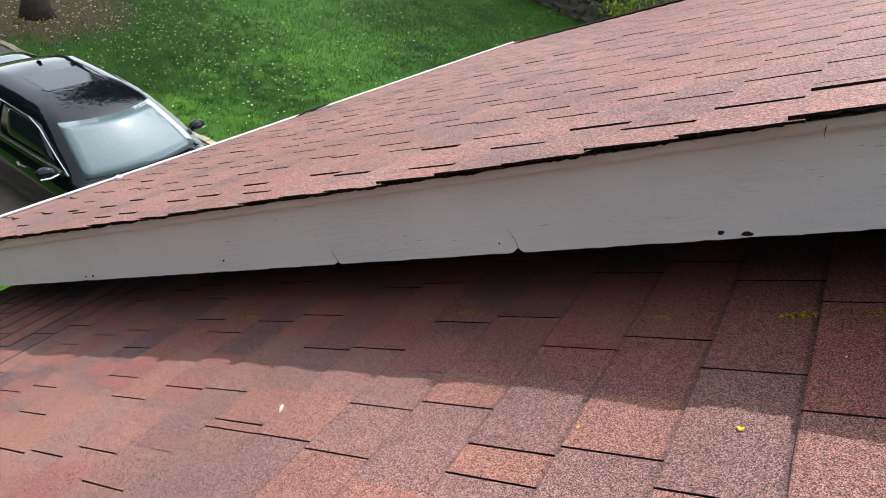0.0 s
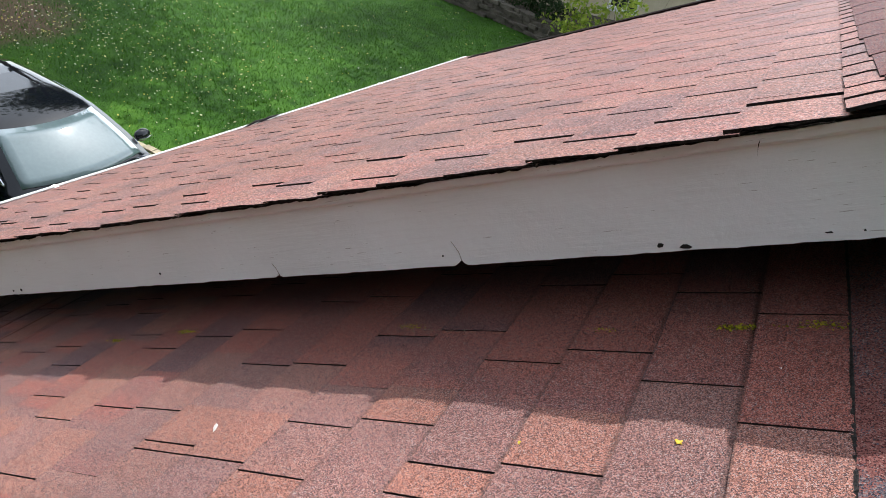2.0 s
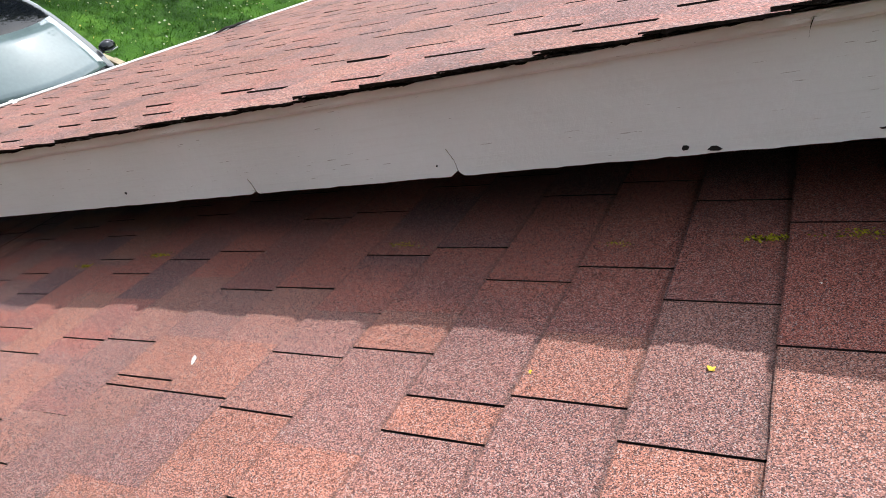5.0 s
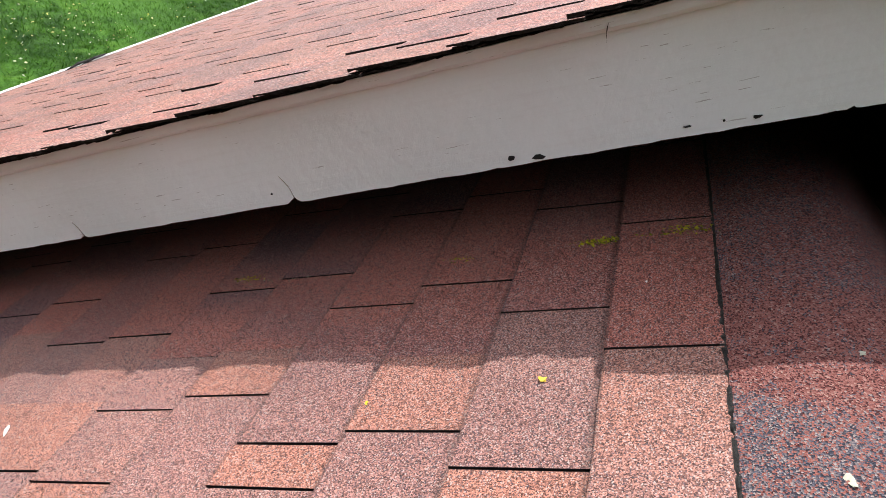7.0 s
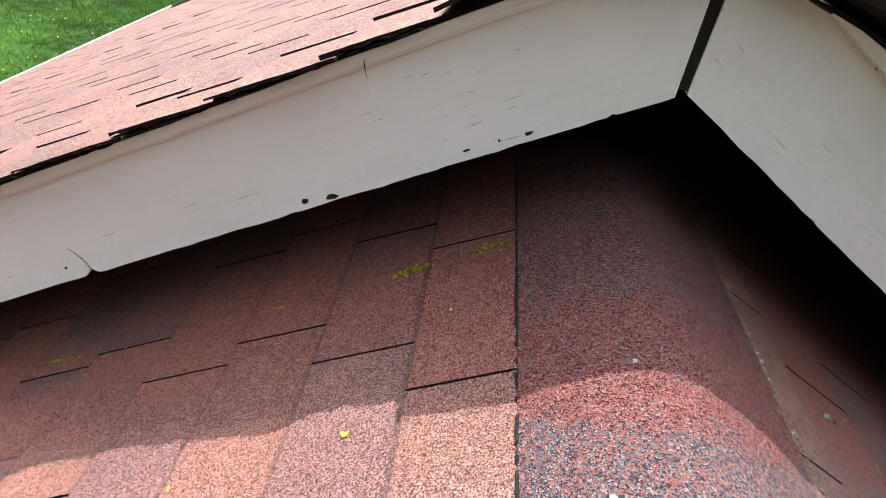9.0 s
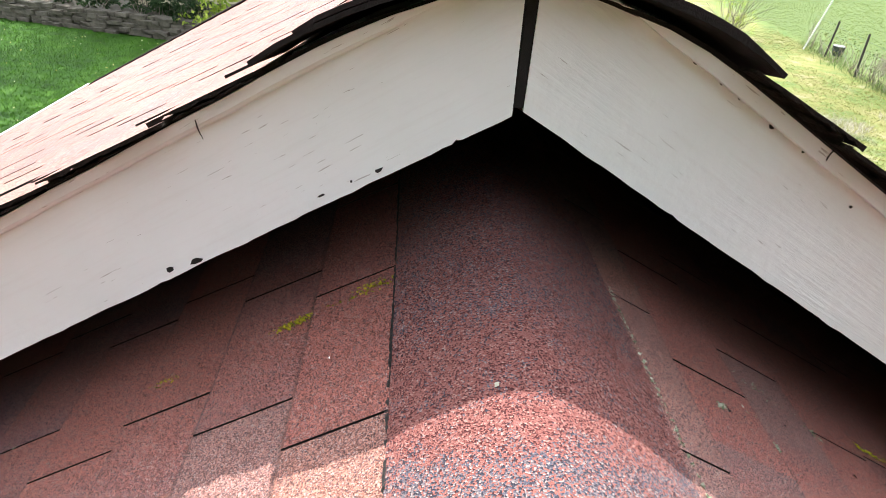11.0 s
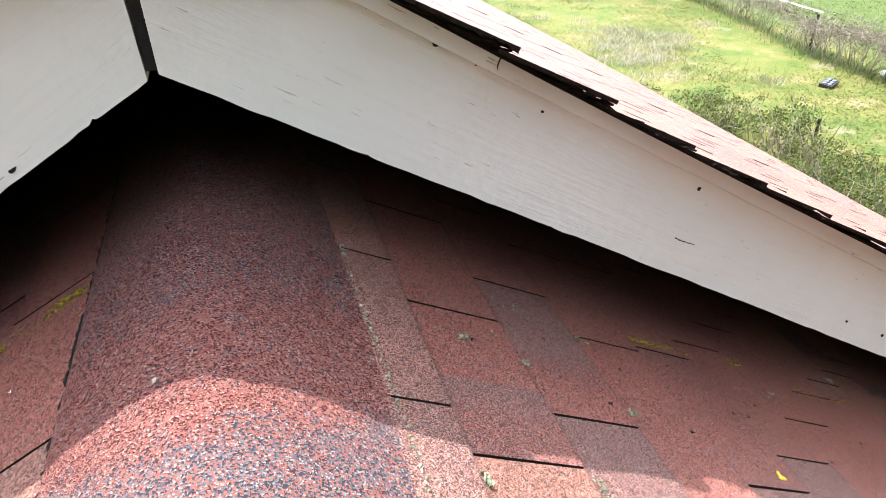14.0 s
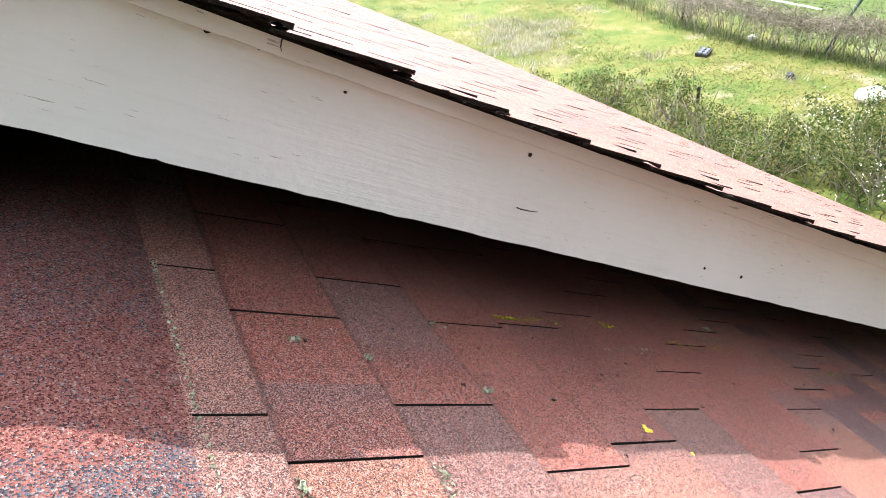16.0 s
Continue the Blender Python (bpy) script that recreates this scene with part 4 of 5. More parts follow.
tagged(part("feather", bm, M_WHITE), "small white feather on the shingles", "feather").matrix_world = low_frame(-1, 1.080, -0.356) @ pose(0, 0, 0.0095, 0, 0, -55) @ Matrix.Diagonal((0.85, 0.8, 1, 1))
petal("dropping", -1, 0.077, -0.393, 0.016, M_LICHEN, "dried grey bird dropping on the ridge cap", "dropping", 6)
petal("dropping", -1, 0.035, -0.242, 0.007, M_LICHEN, "speck of pale bird dropping on the ridge cap", "dropping", 7)
petal("dropping", -1, 0.235, -0.099, 0.004, M_WHITE, "tiny white speck on a red shingle", "dropping", 8)
petal("pebble", 1, 1.397, 0.10, 0.020, M_LICHEN, "small grey lump lying under the overhang", "pebble", 9)
for i, (s, y) in enumerate(((0.33, -0.11), (0.39, -0.14), (0.86, -0.13), (0.82, -0.13), (1.0, -0.2), (1.2, -0.12), (0.7, -0.31), (1.35, -0.25), (0.6, -0.09), (0.47, -0.06), (0.52, -0.18), (0.74, -0.04), (0.92, -0.09), (1.1, -0.06), (1.28, -0.18), (1.5, -0.1), (0.66, -0.2))):
    petal("seed", 1, s, y, 0.007, M_BLACK, "dark seed husk on the shingles", "seed", 20 + i)

# ---- ground ----
bm = bmesh.new()
bmesh.ops.create_grid(bm, x_segments=4, y_segments=4, size=700)
tagged(part("ground", bm, M_LAWN), "green lawn turning to yellow meadow", "lawn", kind="structure")
bm = bmesh.new()
box(bm, (-24, 2.1, -0.05), (-3.0, 5.55, 0.012))
tagged(part("drive", bm, M_DRIVE), "worn pale concrete drive", "drive", kind="structure")
M_PAVER = plain("tan_paver", (0.36, 0.30, 0.20), 0.9, 0, 0.3, 8, 0.3)
edging = tagged(empty("edging", (-8, 5.62, 0)), "row of tan pavers between drive and lawn", "edging")
bm = bmesh.new()
box(bm, (-0.095, -0.05, 0), (0.095, 0.07, 0.035), None, 0.006)
pv = mesh_of("paver", bm, M_PAVER)
for i in range(60):
    part("paver", pv, None, edging).location = (-6 + i * 0.2, 0.012 * math.sin(i * 1.7), 0.004 * math.cos(i * 2.3))

pts = []
g = np.random.default_rng(3)
c = np.stack([g.uniform(-19, -3.2, 90000), g.uniform(5.75, 21, 90000), np.zeros(90000)], 1)
cloud("grass", blades(g, c, 0.05, 0.014), M_GRASS, None, "short green grass on the lawn", "grass", "stuff")
d = np.abs(g.normal(0, 1, (1500, 2))) * (4.2, 3.4)
c = np.stack([-14.5 + d[:, 0] * 1.1 - 1.0 + g.normal(0, 1.0, 1500), 6.2 + d[:, 1] * 0.9 + g.normal(0, 0.8, 1500), np.full(1500, 0.05)], 1)
c = c[c[:, 1] > 5.8]
cloud("fallen_petals", leaves(g, c, 0.042, 0.8), M_PETAL, None, "pale yellow petals scattered over the lawn", "petals", "stuff")
c = np.stack([g.uniform(-16, -4, 260), g.uniform(6, 19, 260), np.full(260, 0.06)], 1)
cloud("lawn_flowers", leaves(g, c, 0.045, 0.7), M_PETAL, None, "small pale flowers in the lawn", "flowers", "stuff")
c = np.stack([g.uniform(3.5, 14.5, 75000), g.uniform(2.0, 27, 75000), np.zeros(75000)], 1)
thin = np.sin(c[:, 0] * 1.3 + 1.7 * np.sin(c[:, 1] * 0.6)) + np.sin(c[:, 1] * 0.9 + 1.3 * np.sin(c[:, 0] * 0.8)) + g.normal(0, 0.8, len(c))
c = c[thin > -0.5]
cloud("meadow_grass", blades(g, c, 0.035, 0.030, 1.8), M_STRAW, None, "yellowish rough meadow grass", "grass", "stuff")
k = 40
base = np.stack([g.uniform(6, 11, k), g.uniform(9, 20, k), np.zeros(k)], 1)
c = np.repeat(base, 60, 0) + g.normal(0, 0.16, (k * 60, 3)) * (1, 1, 0)
cloud("tall_grass", blades(g, c, 0.13, 0.014, 0.6), M_TUFT, None, "tall green tufts in the meadow", "grass", "stuff")
base = np.stack([np.concatenate([g.normal(8.6, 0.9, 16), g.normal(10.2, 0.6, 10), g.uniform(7, 13, 16)]), np.concatenate([g.normal(13.6, 1.2, 16), g.normal(15.2, 0.9, 10), g.uniform(6, 20, 16)]), np.zeros(42)], 1)
c = np.repeat(base, 90, 0) + g.normal(0, 0.20, (42 * 90, 3)) * (1, 1, 0)
cloud("dry_weeds", blades(g, c, 0.13, 0.016, 0.7), M_DRY, None, "pale dry weeds in the meadow", "weeds", "stuff")


# ---- car ----
# pale base puts the sky's reflection and a dust film into the colour
M_GLASS = plain("sky_dust_windscreen", (0.105, 0.145, 0.150), 0.05, 0, 0.12, 3)
M_GLASS.node_tree.nodes["Principled BSDF"].inputs["Coat Weight"].default_value = 1.0
M_GLASS.node_tree.nodes["Principled BSDF"].inputs["IOR"].default_value = 1.6
M_TINT = plain("dark_side_glass", (0.012, 0.014, 0.016), 0.05, 0, 0.2, 5)
M_CHROME = plain("chrome", (0.75, 0.76, 0.78), 0.15, 1.0, 0.05, 40)
M_RUBBER = plain("tyre_rubber", (0.02, 0.02, 0.02), 0.85, 0, 0.3, 40)


def lerp(x, table):
    for (a, *p), (b, *q) in zip(table, table[1:]):
        if a <= x <= b:
            t = (x - a) / (b - a)
            return [u + (v - u) * t for u, v in zip(p, q)]
    return list(table[0][1:] if x < table[0][0] else table[-1][1:])


CABIN = [(0.90, 1.42, -2.00, 0.84), (1.10, 1.12, -1.80, 0.775), (1.26, 0.84, -1.55, 0.70), (1.36, 0.64, -1.32, 0.645), (1.42, 0.42, -1.14, 0.58), (1.455, 0.16, -0.95, 0.48), (1.468, 0.02, -0.80, 0.39)]
BODY = [(-2.75, 0.62, 0.86, 0.42), (-2.60, 0.80, 0.98, 0.30), (-2.0, 0.90, 1.02, 0.20), (-0.6, 0.92, 0.97, 0.18), (0.6, 0.92, 0.95, 0.18), (1.4, 0.92, 0.95, 0.18), (1.9, 0.90, 0.88, 0.18), (2.35, 0.84, 0.76, 0.22), (2.6, 0.62, 0.60, 0.34)]


def cabin_at(z, along, out=0.0):
    """Point of the cabin skin at height z; along runs 0..4: front, left, back, right."""
    xf, xb, hw = lerp(z, CABIN)
    s, t = int(along) % 4, along - int(along)
    v = 2 * t - 1
    bow_f, bow_b, bow_s = 0.16, 0.10, 0.03
    if s == 0:
        p = (xf - bow_f * v * v + out, hw * v)
    elif s == 1:
        p = (xf - bow_f + (xb + bow_b - xf + bow_f) * t, hw + bow_s * (1 - v * v) + out)
    elif s == 2:
        p = (xb + bow_b * v * v - out, -hw * v)
    else:
        p = (xb + bow_b + (xf - bow_f - xb - bow_b) * t, -hw - bow_s * (1 - v * v) - out)
    return Vector((p[0], p[1], z + (out * 0.6 if out else 0)))


def panel(us, zs, out):
    bm = bmesh.new()
    g_ = [[bm.verts.new(cabin_at(z, u, out)) for u in us] for z in zs]
    for a, b in zip(g_, g_[1:]):
        for i in range(len(us) - 1):
            bm.faces.new((a[i], a[i + 1], b[i + 1], b[i]))
    bmesh.ops.recalc_face_normals(bm, faces=bm.faces[:])
    bmesh.ops.solidify(bm, geom=bm.faces[:], thickness=0.004)
    bmesh.ops.recalc_face_normals(bm, faces=bm.faces[:])
    return bm


def span(a, b, k):
    return [a + (b - a) * i / k for i in range(k + 1)]


def build_car():
    car = tagged(empty("car", (-7.86, 3.62, 0.0)), "black sedan with a sunroof parked on the drive", "car")
    bm = bmesh.new()
    rings = []
    for x in span(-2.75, 2.6, 32):
        hw, zt, zb = lerp(x, BODY)
        half = [(0, zt), (hw * 0.6, zt - 0.005), (hw * 0.86, zt - 0.03), (hw * 0.97, zt - 0.09), (hw, zt - 0.25), (hw * 0.99, 0.42), (hw * 0.95, zb + 0.04), (hw * 0.85, zb), (0, zb)]
        ring = half + [(-y, z) for y, z in half[-2:0:-1]]
        rings.append([bm.verts.new((x, y, z)) for y, z in ring])
    for a, b in zip(rings, rings[1:]):
        for i in range(len(a)):
            j = (i + 1) % len(a)
            bm.faces.new((a[i], a[j], b[j], b[i]))
    bm.faces.new(rings[0]), bm.faces.new(rings[-1][::-1])
    bmesh.ops.recalc_face_normals(bm, faces=bm.faces[:])
    part("body", bm, M_CARPAINT, car, smooth=True)
    bm = bmesh.new()
    zs = [0.90, 1.0, 1.10, 1.18, 1.26, 1.31, 1.36, 1.39, 1.42, 1.44, 1.455, 1.468]
    us = span(0, 4, 40)[:-1]
    rings = [[bm.verts.new(cabin_at(z, u)) for u in us] for z in zs]
    for a, b in zip(rings, rings[1:]):
        for i in range(len(us)):
            j = (i + 1) % len(us)
            bm.faces.new((a[i], a[j], b[j], b[i]))
    bm.faces.new(rings[-1])
    bmesh.ops.recalc_face_normals(bm, faces=bm.faces[:])
    part("roof", bm, M_CARPAINT, car, smooth=True)
    part("windscreen", panel(span(0.05, 0.95, 12), span(0.955, 1.345, 6), 0.008), M_GLASS, car, "pale windscreen, mirrored sky and dust in its colour", smooth=True)
    part("rear_window", panel(span(2.08, 2.92, 8), span(1.02, 1.34, 4), 0.008), M_TINT, car, smooth=True)
    for base, flip in ((1.0, 1), (3.0, -1)):
        for a, b in ((0.10, 0.47), (0.50, 0.86)):
            u0, u1 = (base + a, base + b) if flip > 0 else (base + 1 - b, base + 1 - a)
            w = part("side_window", panel(span(u0, u1, 5), span(0.985, 1.30, 4), 0.006), M_TINT, car, smooth=True)
        bm = bmesh.new()
        line = [cabin_at(0.965, base + (t if flip > 0 else 1 - t), 0.012) for t in span(0.03, 0.9, 8)]
        arc = [cabin_at(z, base + (t if flip > 0 else 1 - t), 0.014) for t, z in ((0.03, 0.97), (0.06, 1.08), (0.09, 1.18), (0.12, 1.26), (0.20, 1.315), (0.45, 1.325), (0.7, 1.31), (0.86, 1.22), (0.92, 1.08))]
        tube(bm, line, 0.011, 5)
        tube(bm, arc, 0.010, 5)
        part("window_trim", bm, M_CHROME, car, "bright chrome window trim")
        bm = bmesh.new()
        m = pose(0.92, flip * 1.0, 1.0, 0, 0, flip * 8) @ Matrix.Diagonal((0.15, 0.24, 0.16, 1))
        bmesh.ops.create_uvsphere(bm, u_segments=14, v_segments=8, radius=0.5, matrix=m)
        mirror = part("mirror", bm, M_CARPAINT, car, smooth=True)
        bm = bmesh.new()
        tube(bm, [(0.98, flip * 0.80, 0.95), (0.94, flip * 0.93, 0.98)], [0.03, 0.025], 6)
        part("arm", bm, M_CARPAINT, mirror)
        bm = bmesh.new()
        tube(bm, [(0.99, flip * 0.90, 0.985), (1.0, flip * 1.0, 0.975), (0.985, flip * 1.1, 0.985)], 0.012, 5)
        part("indicator", bm, M_CHROME, mirror)
        for x in (-1.75, 1.75):
            bm = bmesh.new()
            bmesh.ops.create_cone(bm, cap_ends=True, segments=28, radius1=0.33, radius2=0.33, depth=0.22, matrix=pose(x, flip * 0.80, 0.342, 90))
            bmesh.ops.bevel(bm, geom=[e for e in bm.edges if len(e.link_faces) == 2 and any(len(f.verts) > 4 for f in e.link_faces)], offset=0.03, segments=2, affect="EDGES")
            wheel = part("wheel", bm, M_RUBBER, car, smooth=True)
            bm = bmesh.new()
            bmesh.ops.create_cone(bm, cap_ends=True, segments=20, radius1=0.22, radius2=0.22, depth=0.02, matrix=pose(x, flip * 0.912, 0.342, 90))
            part("rim", bm, M_CHROME, wheel)
        for x in (0.25, -0.75):
            bm = bmesh.new()
            tube(bm, [(x - 0.09, flip * 0.93, 0.80), (x, flip * 0.955, 0.805), (x + 0.09, flip * 0.93, 0.80)], 0.014, 5)
            part("door_handle", bm, M_CHROME, car)
    bm = bmesh.new()
    box(bm, (-0.55, -0.34, 1.462), (-0.02, 0.34, 1.471), None, 0.003)
    part("sunroof", bm, M_TINT, car, "dark glass sunroof")
    bm = bmesh.new()
    bmesh.ops.create_cone(bm, cap_ends=True, segments=10, radius1=0.045, radius2=0.015, depth=0.045, matrix=pose(-0.86, 0.05, 1.478) @ Matrix.Diagonal((1.8, 0.6, 1, 1)))
    part("antenna", bm, M_CARPAINT, car)
    for y in (-0.35, 0.30):
        bm = bmesh.new()
        tube(bm, [(1.60, y, 0.952), (1.50, y + 0.28, 0.968), (1.44, y + 0.52, 0.985)], 0.011, 5)
        part("wiper", bm, M_RUBBER, car)
    car.rotation_euler.z = radians(-3)
    return car


build_car()


# ---- trees ----
def tree(name, at, trunk_r, height, crown_c, crown_r, count, label, leaf_mat, seed, lean=(0, 0)):
    q = random.Random(seed)
    gg = np.random.default_rng(seed)
    t = tagged(empty(name, at), label, "tree")
    bm = bmesh.new()
    top = Vector((lean[0], lean[1], height))
    tube(bm, [(0, 0, -0.1), (0.02, 0.01, 0.35), top * 0.4, top * 0.75, top], [trunk_r * 1.7, trunk_r * 1.1, trunk_r * 0.9, trunk_r * 0.7, trunk_r * 0.4], 12)
    part("trunk", bm, M_BARK, t, smooth=True)
    cc = Vector(crown_c)
    tips = []
    for i in range(9):
        a = 2 * math.pi * i / 9 + q.uniform(-0.3, 0.3)
        st = top * q.uniform(0.45, 0.95)
        e = cc + Vector((math.cos(a), math.sin(a), q.uniform(-0.25, 0.5))) * crown_r * 0.7
        bm = bmesh.new()
        mid = st.lerp(e, 0.5) + Vector((q.uniform(-.3, .3), q.uniform(-.3, .3), 0.4))
        tube(bm, [st, mid, e], [trunk_r * 0.4, trunk_r * 0.25, trunk_r * 0.08], 6)
        part("limb", bm, M_BARK, t)
        tips += [e, mid.lerp(e, 0.5)]
    for i in range(14):
        tips.append(cc + Vector((q.gauss(0, 0.5), q.gauss(0, 0.5), q.gauss(0, 0.3))) * crown_r)
    per = count // len(tips)
    c_ = np.concatenate([np.array(p) + gg.normal(0, 0.26, (per, 3)) * crown_r * np.array((1, 1, 0.6)) for p in tips])
    v, f = leaves(gg, c_, 0.24)
    cloud("crown", (v, f), leaf_mat, t)
    return t


tree("tree", (-14.3, 7.0, 0), 0.22, 6.0, (0.4, 4.6, 7.4), 3.4, 13000, "tree on the lawn with a dark trunk in leaf litter", M_LEAF, 5, (0.2, 1.4))
tree("tree", (-7.9, 22.6, 0.55), 0.16, 4.2, (-0.5, -1.6, 7.2), 4.2, 13000, "dark tree in front of the cream house", M_LEAF, 6, (1.1, 0.2))

# ---- unseen woods behind the roof, added to block low sky light ----
g = np.random.default_rng(41)
bm = bmesh.new()
prev = None
for i in range(73):
    a = radians(178 + i * 2.55)
    r, h = 30 + 2.0 * math.sin(i * 1.3) + g.uniform(-0.8, 0.8), 16.5 + 2.6 * math.sin(i * 0.7) + g.uniform(-1.2, 1.2)
    ring = [bm.verts.new((r_ * math.cos(a), r_ * math.sin(a), z)) for r_, z in ((r, -0.2), (r - 2.0, 0.35 * h), (r - 1.2, 0.7 * h), (r + 0.8, h))]
    if prev:
        for k in range(3):
            bm.faces.new((prev[k], prev[k + 1], ring[k + 1], ring[k]))
    prev = ring
tagged(part("backdrop", bm, M_LEAF_DARK), "unseen belt of trees added to block low sky light", "woods", kind="structure")
a = g.uniform(radians(176), radians(364), 9000)
r, h = g.uniform(26.5, 32, 9000), np.abs(g.normal(0, 0.42, 9000))
c = np.stack([r * np.cos(a), r * np.sin(a), 21.0 * np.clip(1 - h, 0.03, 1) + 1.2 * np.sin(a * 31)], 1)
cloud("backdrop_leaves", leaves(g, c, 1.3), M_LEAF_DARK, None, "leafy crowns of the added, unseen tree belt", "woods", "stuff")

# ---- stone wall and the house behind the lawn ----
M_STONE = plain("field_stone", (0.095, 0.082, 0.064), 0.95, 0, 0.55, 5, 0.6)
stone_wall = tagged(empty("stone_wall", (-8.5, 19.4, 0)), "dry stone retaining wall at the lawn's edge", "stone wall")
q = random.Random(77)
stones = []
for k in range(5):
    bm = bmesh.new()
    box(bm, (-0.5, -0.5, -0.5), (0.5, 0.5, 0.5), None, 0.12)
    for v in bm.verts:
        v.co *= 1 + q.uniform(-0.12, 0.12)
    stones.append(mesh_of("stone", bm, M_STONE))
x0, y0, x1, y1 = -13.5, 20.9, -4.6, 18.6
wall_dir = Vector((x1 - x0, y1 - y0, 0)).normalized()
for row in range(5):
    t = q.uniform(0, 0.2)
    while t < 9.1:
        w = q.uniform(0.22, 0.55)
        p = Vector((x0, y0, 0)) + wall_dir * (t + w / 2) - stone_wall.location
        st = part("stone", stones[q.randrange(5)], None, stone_wall)
        st.matrix_basis = Matrix.Translation((p.x + q.uniform(-.02, .02), p.y + q.uniform(-.05, .05) + row * 0.03, 0.055 + row * 0.115)) @ pose(0, 0, 0, q.uniform(-6, 6), q.uniform(-5, 5), -14.5 + q.uniform(-7, 7)) @ Matrix.Diagonal((w, q.uniform(0.28, 0.42), q.uniform(0.10, 0.14), 1))
        t += w + 0.01
bm = bmesh.new()
prism(bm, [(-13.5, 21.05), (-4.6, 18.75), (6, 24), (6, 40), (-13.5, 40)], 0.0, 0.52, "z")
tagged(part("terrace", bm, plain("terrace_soil", (0.06, 0.05, 0.035), 0.95, 0, 0.4, 3, 0.4)), "dark planted terrace behind the stone wall", "terrace", kind="structure")

M_CREAM = plain("cream_stucco", (0.52, 0.46, 0.33), 0.9, 0, 0.12, 3, 0.15)
M_FRAME = plain("white_frame", (0.72, 0.73, 0.72), 0.5, 0, 0.1, 20)
M_PANE = plain("window_pane", (0.02, 0.024, 0.028), 0.05, 0, 0.2, 3)
M_DOOR = plain("dark_red_door", (0.06, 0.012, 0.012), 0.5, 0, 0.3, 8)
house = tagged(empty("house", (-4.7, 22.5, 0.5)), "cream stucco house with white-framed windows", "house")
house.rotation_euler.z = math.atan2(0.36, 0.93)
bm = bmesh.new()
for a, b, z0, z1 in ((-4.3, -0.85, 0, 4.0), (-0.85, 0.15, 0, 0.38), (-0.85, 0.15, 1.75, 4.0), (0.15, 1.9, 0, 4.0), (1.9, 3.0, 2.1, 4.0), (3.0, 7.0, 0, 4.0)):
    box(bm, (a, 0, z0), (b, 0.25, z1))
box(bm, (-4.3, 0.25, 0), (-4.05, 7.0, 4.0))
box(bm, (6.75, 0.25, 0), (7.0, 7.0, 4.0))
box(bm, (-4.3, 7.0, 0), (7.0, 7.2, 4.0))
part("wall", bm, M_CREAM, house)
bm = bmesh.new()
prism(bm, [(-0.5, 3.95), (3.6, 6.0), (7.7, 3.95), (7.7, 4.1), (3.6, 6.15), (-0.5, 4.1)], -4.8, 7.4, "x")
part("roof", bm, M_TAR, house)
win = part("window", (lambda b_: (box(b_, (-0.92, -0.06, 0.30), (0.22, 0.05, 0.38)), box(b_, (-0.85, 0.02, 0.38), (-0.78, 0.10, 1.75)), box(b_, (0.08, 0.02, 0.38), (0.15, 0.10, 1.75)),
                                  box(b_, (-0.78, 0.02, 1.68), (0.08, 0.10, 1.75)), box(b_, (-0.78, 0.02, 0.38), (0.08, 0.10, 0.45)), b_)[-1])(bmesh.new()), M_FRAME, house, "white window frame")
for i in range(3):
    for j in range(4):
        bm = bmesh.new()
        box(bm, (-0.77 + i * 0.283, 0.075, 0.46 + j * 0.305), (-0.77 + i * 0.283 + 0.262, 0.083, 0.46 + j * 0.305 + 0.285))
        part("pane", bm, M_PANE, win)
for i in range(2):
    bm = bmesh.new()
    box(bm, (-0.505 + i * 0.283, 0.055, 0.45), (-0.490 + i * 0.283, 0.085, 1.68))
    part("muntin", bm, M_FRAME, win)
for j in range(3):
    bm = bmesh.new()
    box(bm, (-0.78, 0.058, 0.747 + j * 0.305), (0.08, 0.082, 0.762 + j * 0.305))
    part("muntin", bm, M_FRAME, win)
bm = bmesh.new()
box(bm, (2.0, 0.10, 0.0), (3.0, 0.15, 2.1))
door = part("door", bm, M_DOOR, house, "dark red door in a white frame")
bm = bmesh.new()
box(bm, (1.86, -0.03, 0.0), (2.0, 0.16, 2.2))
part("door_frame", bm, M_FRAME, door)


def shrub(name, at, size, leaf_n, leaf_size, mat, label, seed, stems=14):
    gg = np.random.default_rng(seed)
    ob = tagged(empty(name, at), label, "shrub")
    w, h = size
    st = gg.normal(0, 0.25, (stems, 3)) * (w, w, 0)
    di = np.stack([gg.normal(0, 0.35, stems), gg.normal(0, 0.35, stems), np.ones(stems)], 1)
    cloud("stem_mass", twigs(gg, st, di, h, 0.012, 0.22, 5), M_TWIG, ob, kind="stuff")
    clumps = np.stack([gg.normal(0, 0.33, 40) * w, gg.normal(0, 0.33, 40) * w, gg.uniform(0.15, 1.0, 40) * h], 1)
    c_ = np.repeat(clumps, leaf_n // 40, 0)
    c_ = c_ + gg.normal(0, 0.075, c_.shape) * (w, w, h)
    c_[:, 2] = np.abs(c_[:, 2])
    cloud("foliage", leaves(gg, c_, leaf_size), mat, ob, kind="stuff")
    return ob


shrub("shrub", (-5.55, 18.95, 0.35), (1.1, 1.15), 520, 0.15, M_LEAF_BRIGHT, "young shrub with bright yellow-green leaves", 31)
shrub("shrub", (-4.3, 19.4, 0.45), (0.9, 1.45), 420, 0.15, M_LEAF_BRIGHT, "tall young shrub with yellow-green leaves", 32)
for i, (x, y) in enumerate(((-10.6, 20.9), (-9.3, 20.3), (-8.2, 20.2), (-7.2, 19.9), (-11.8, 21.3), (-6.4, 19.7))):
    shrub("shrub", (x, y, 0.5), (0.9, 0.55 if i % 2 else 0.85), 700, 0.10, M_LEAF_DARK, "low dark evergreen shrub on the terrace", 40 + i)

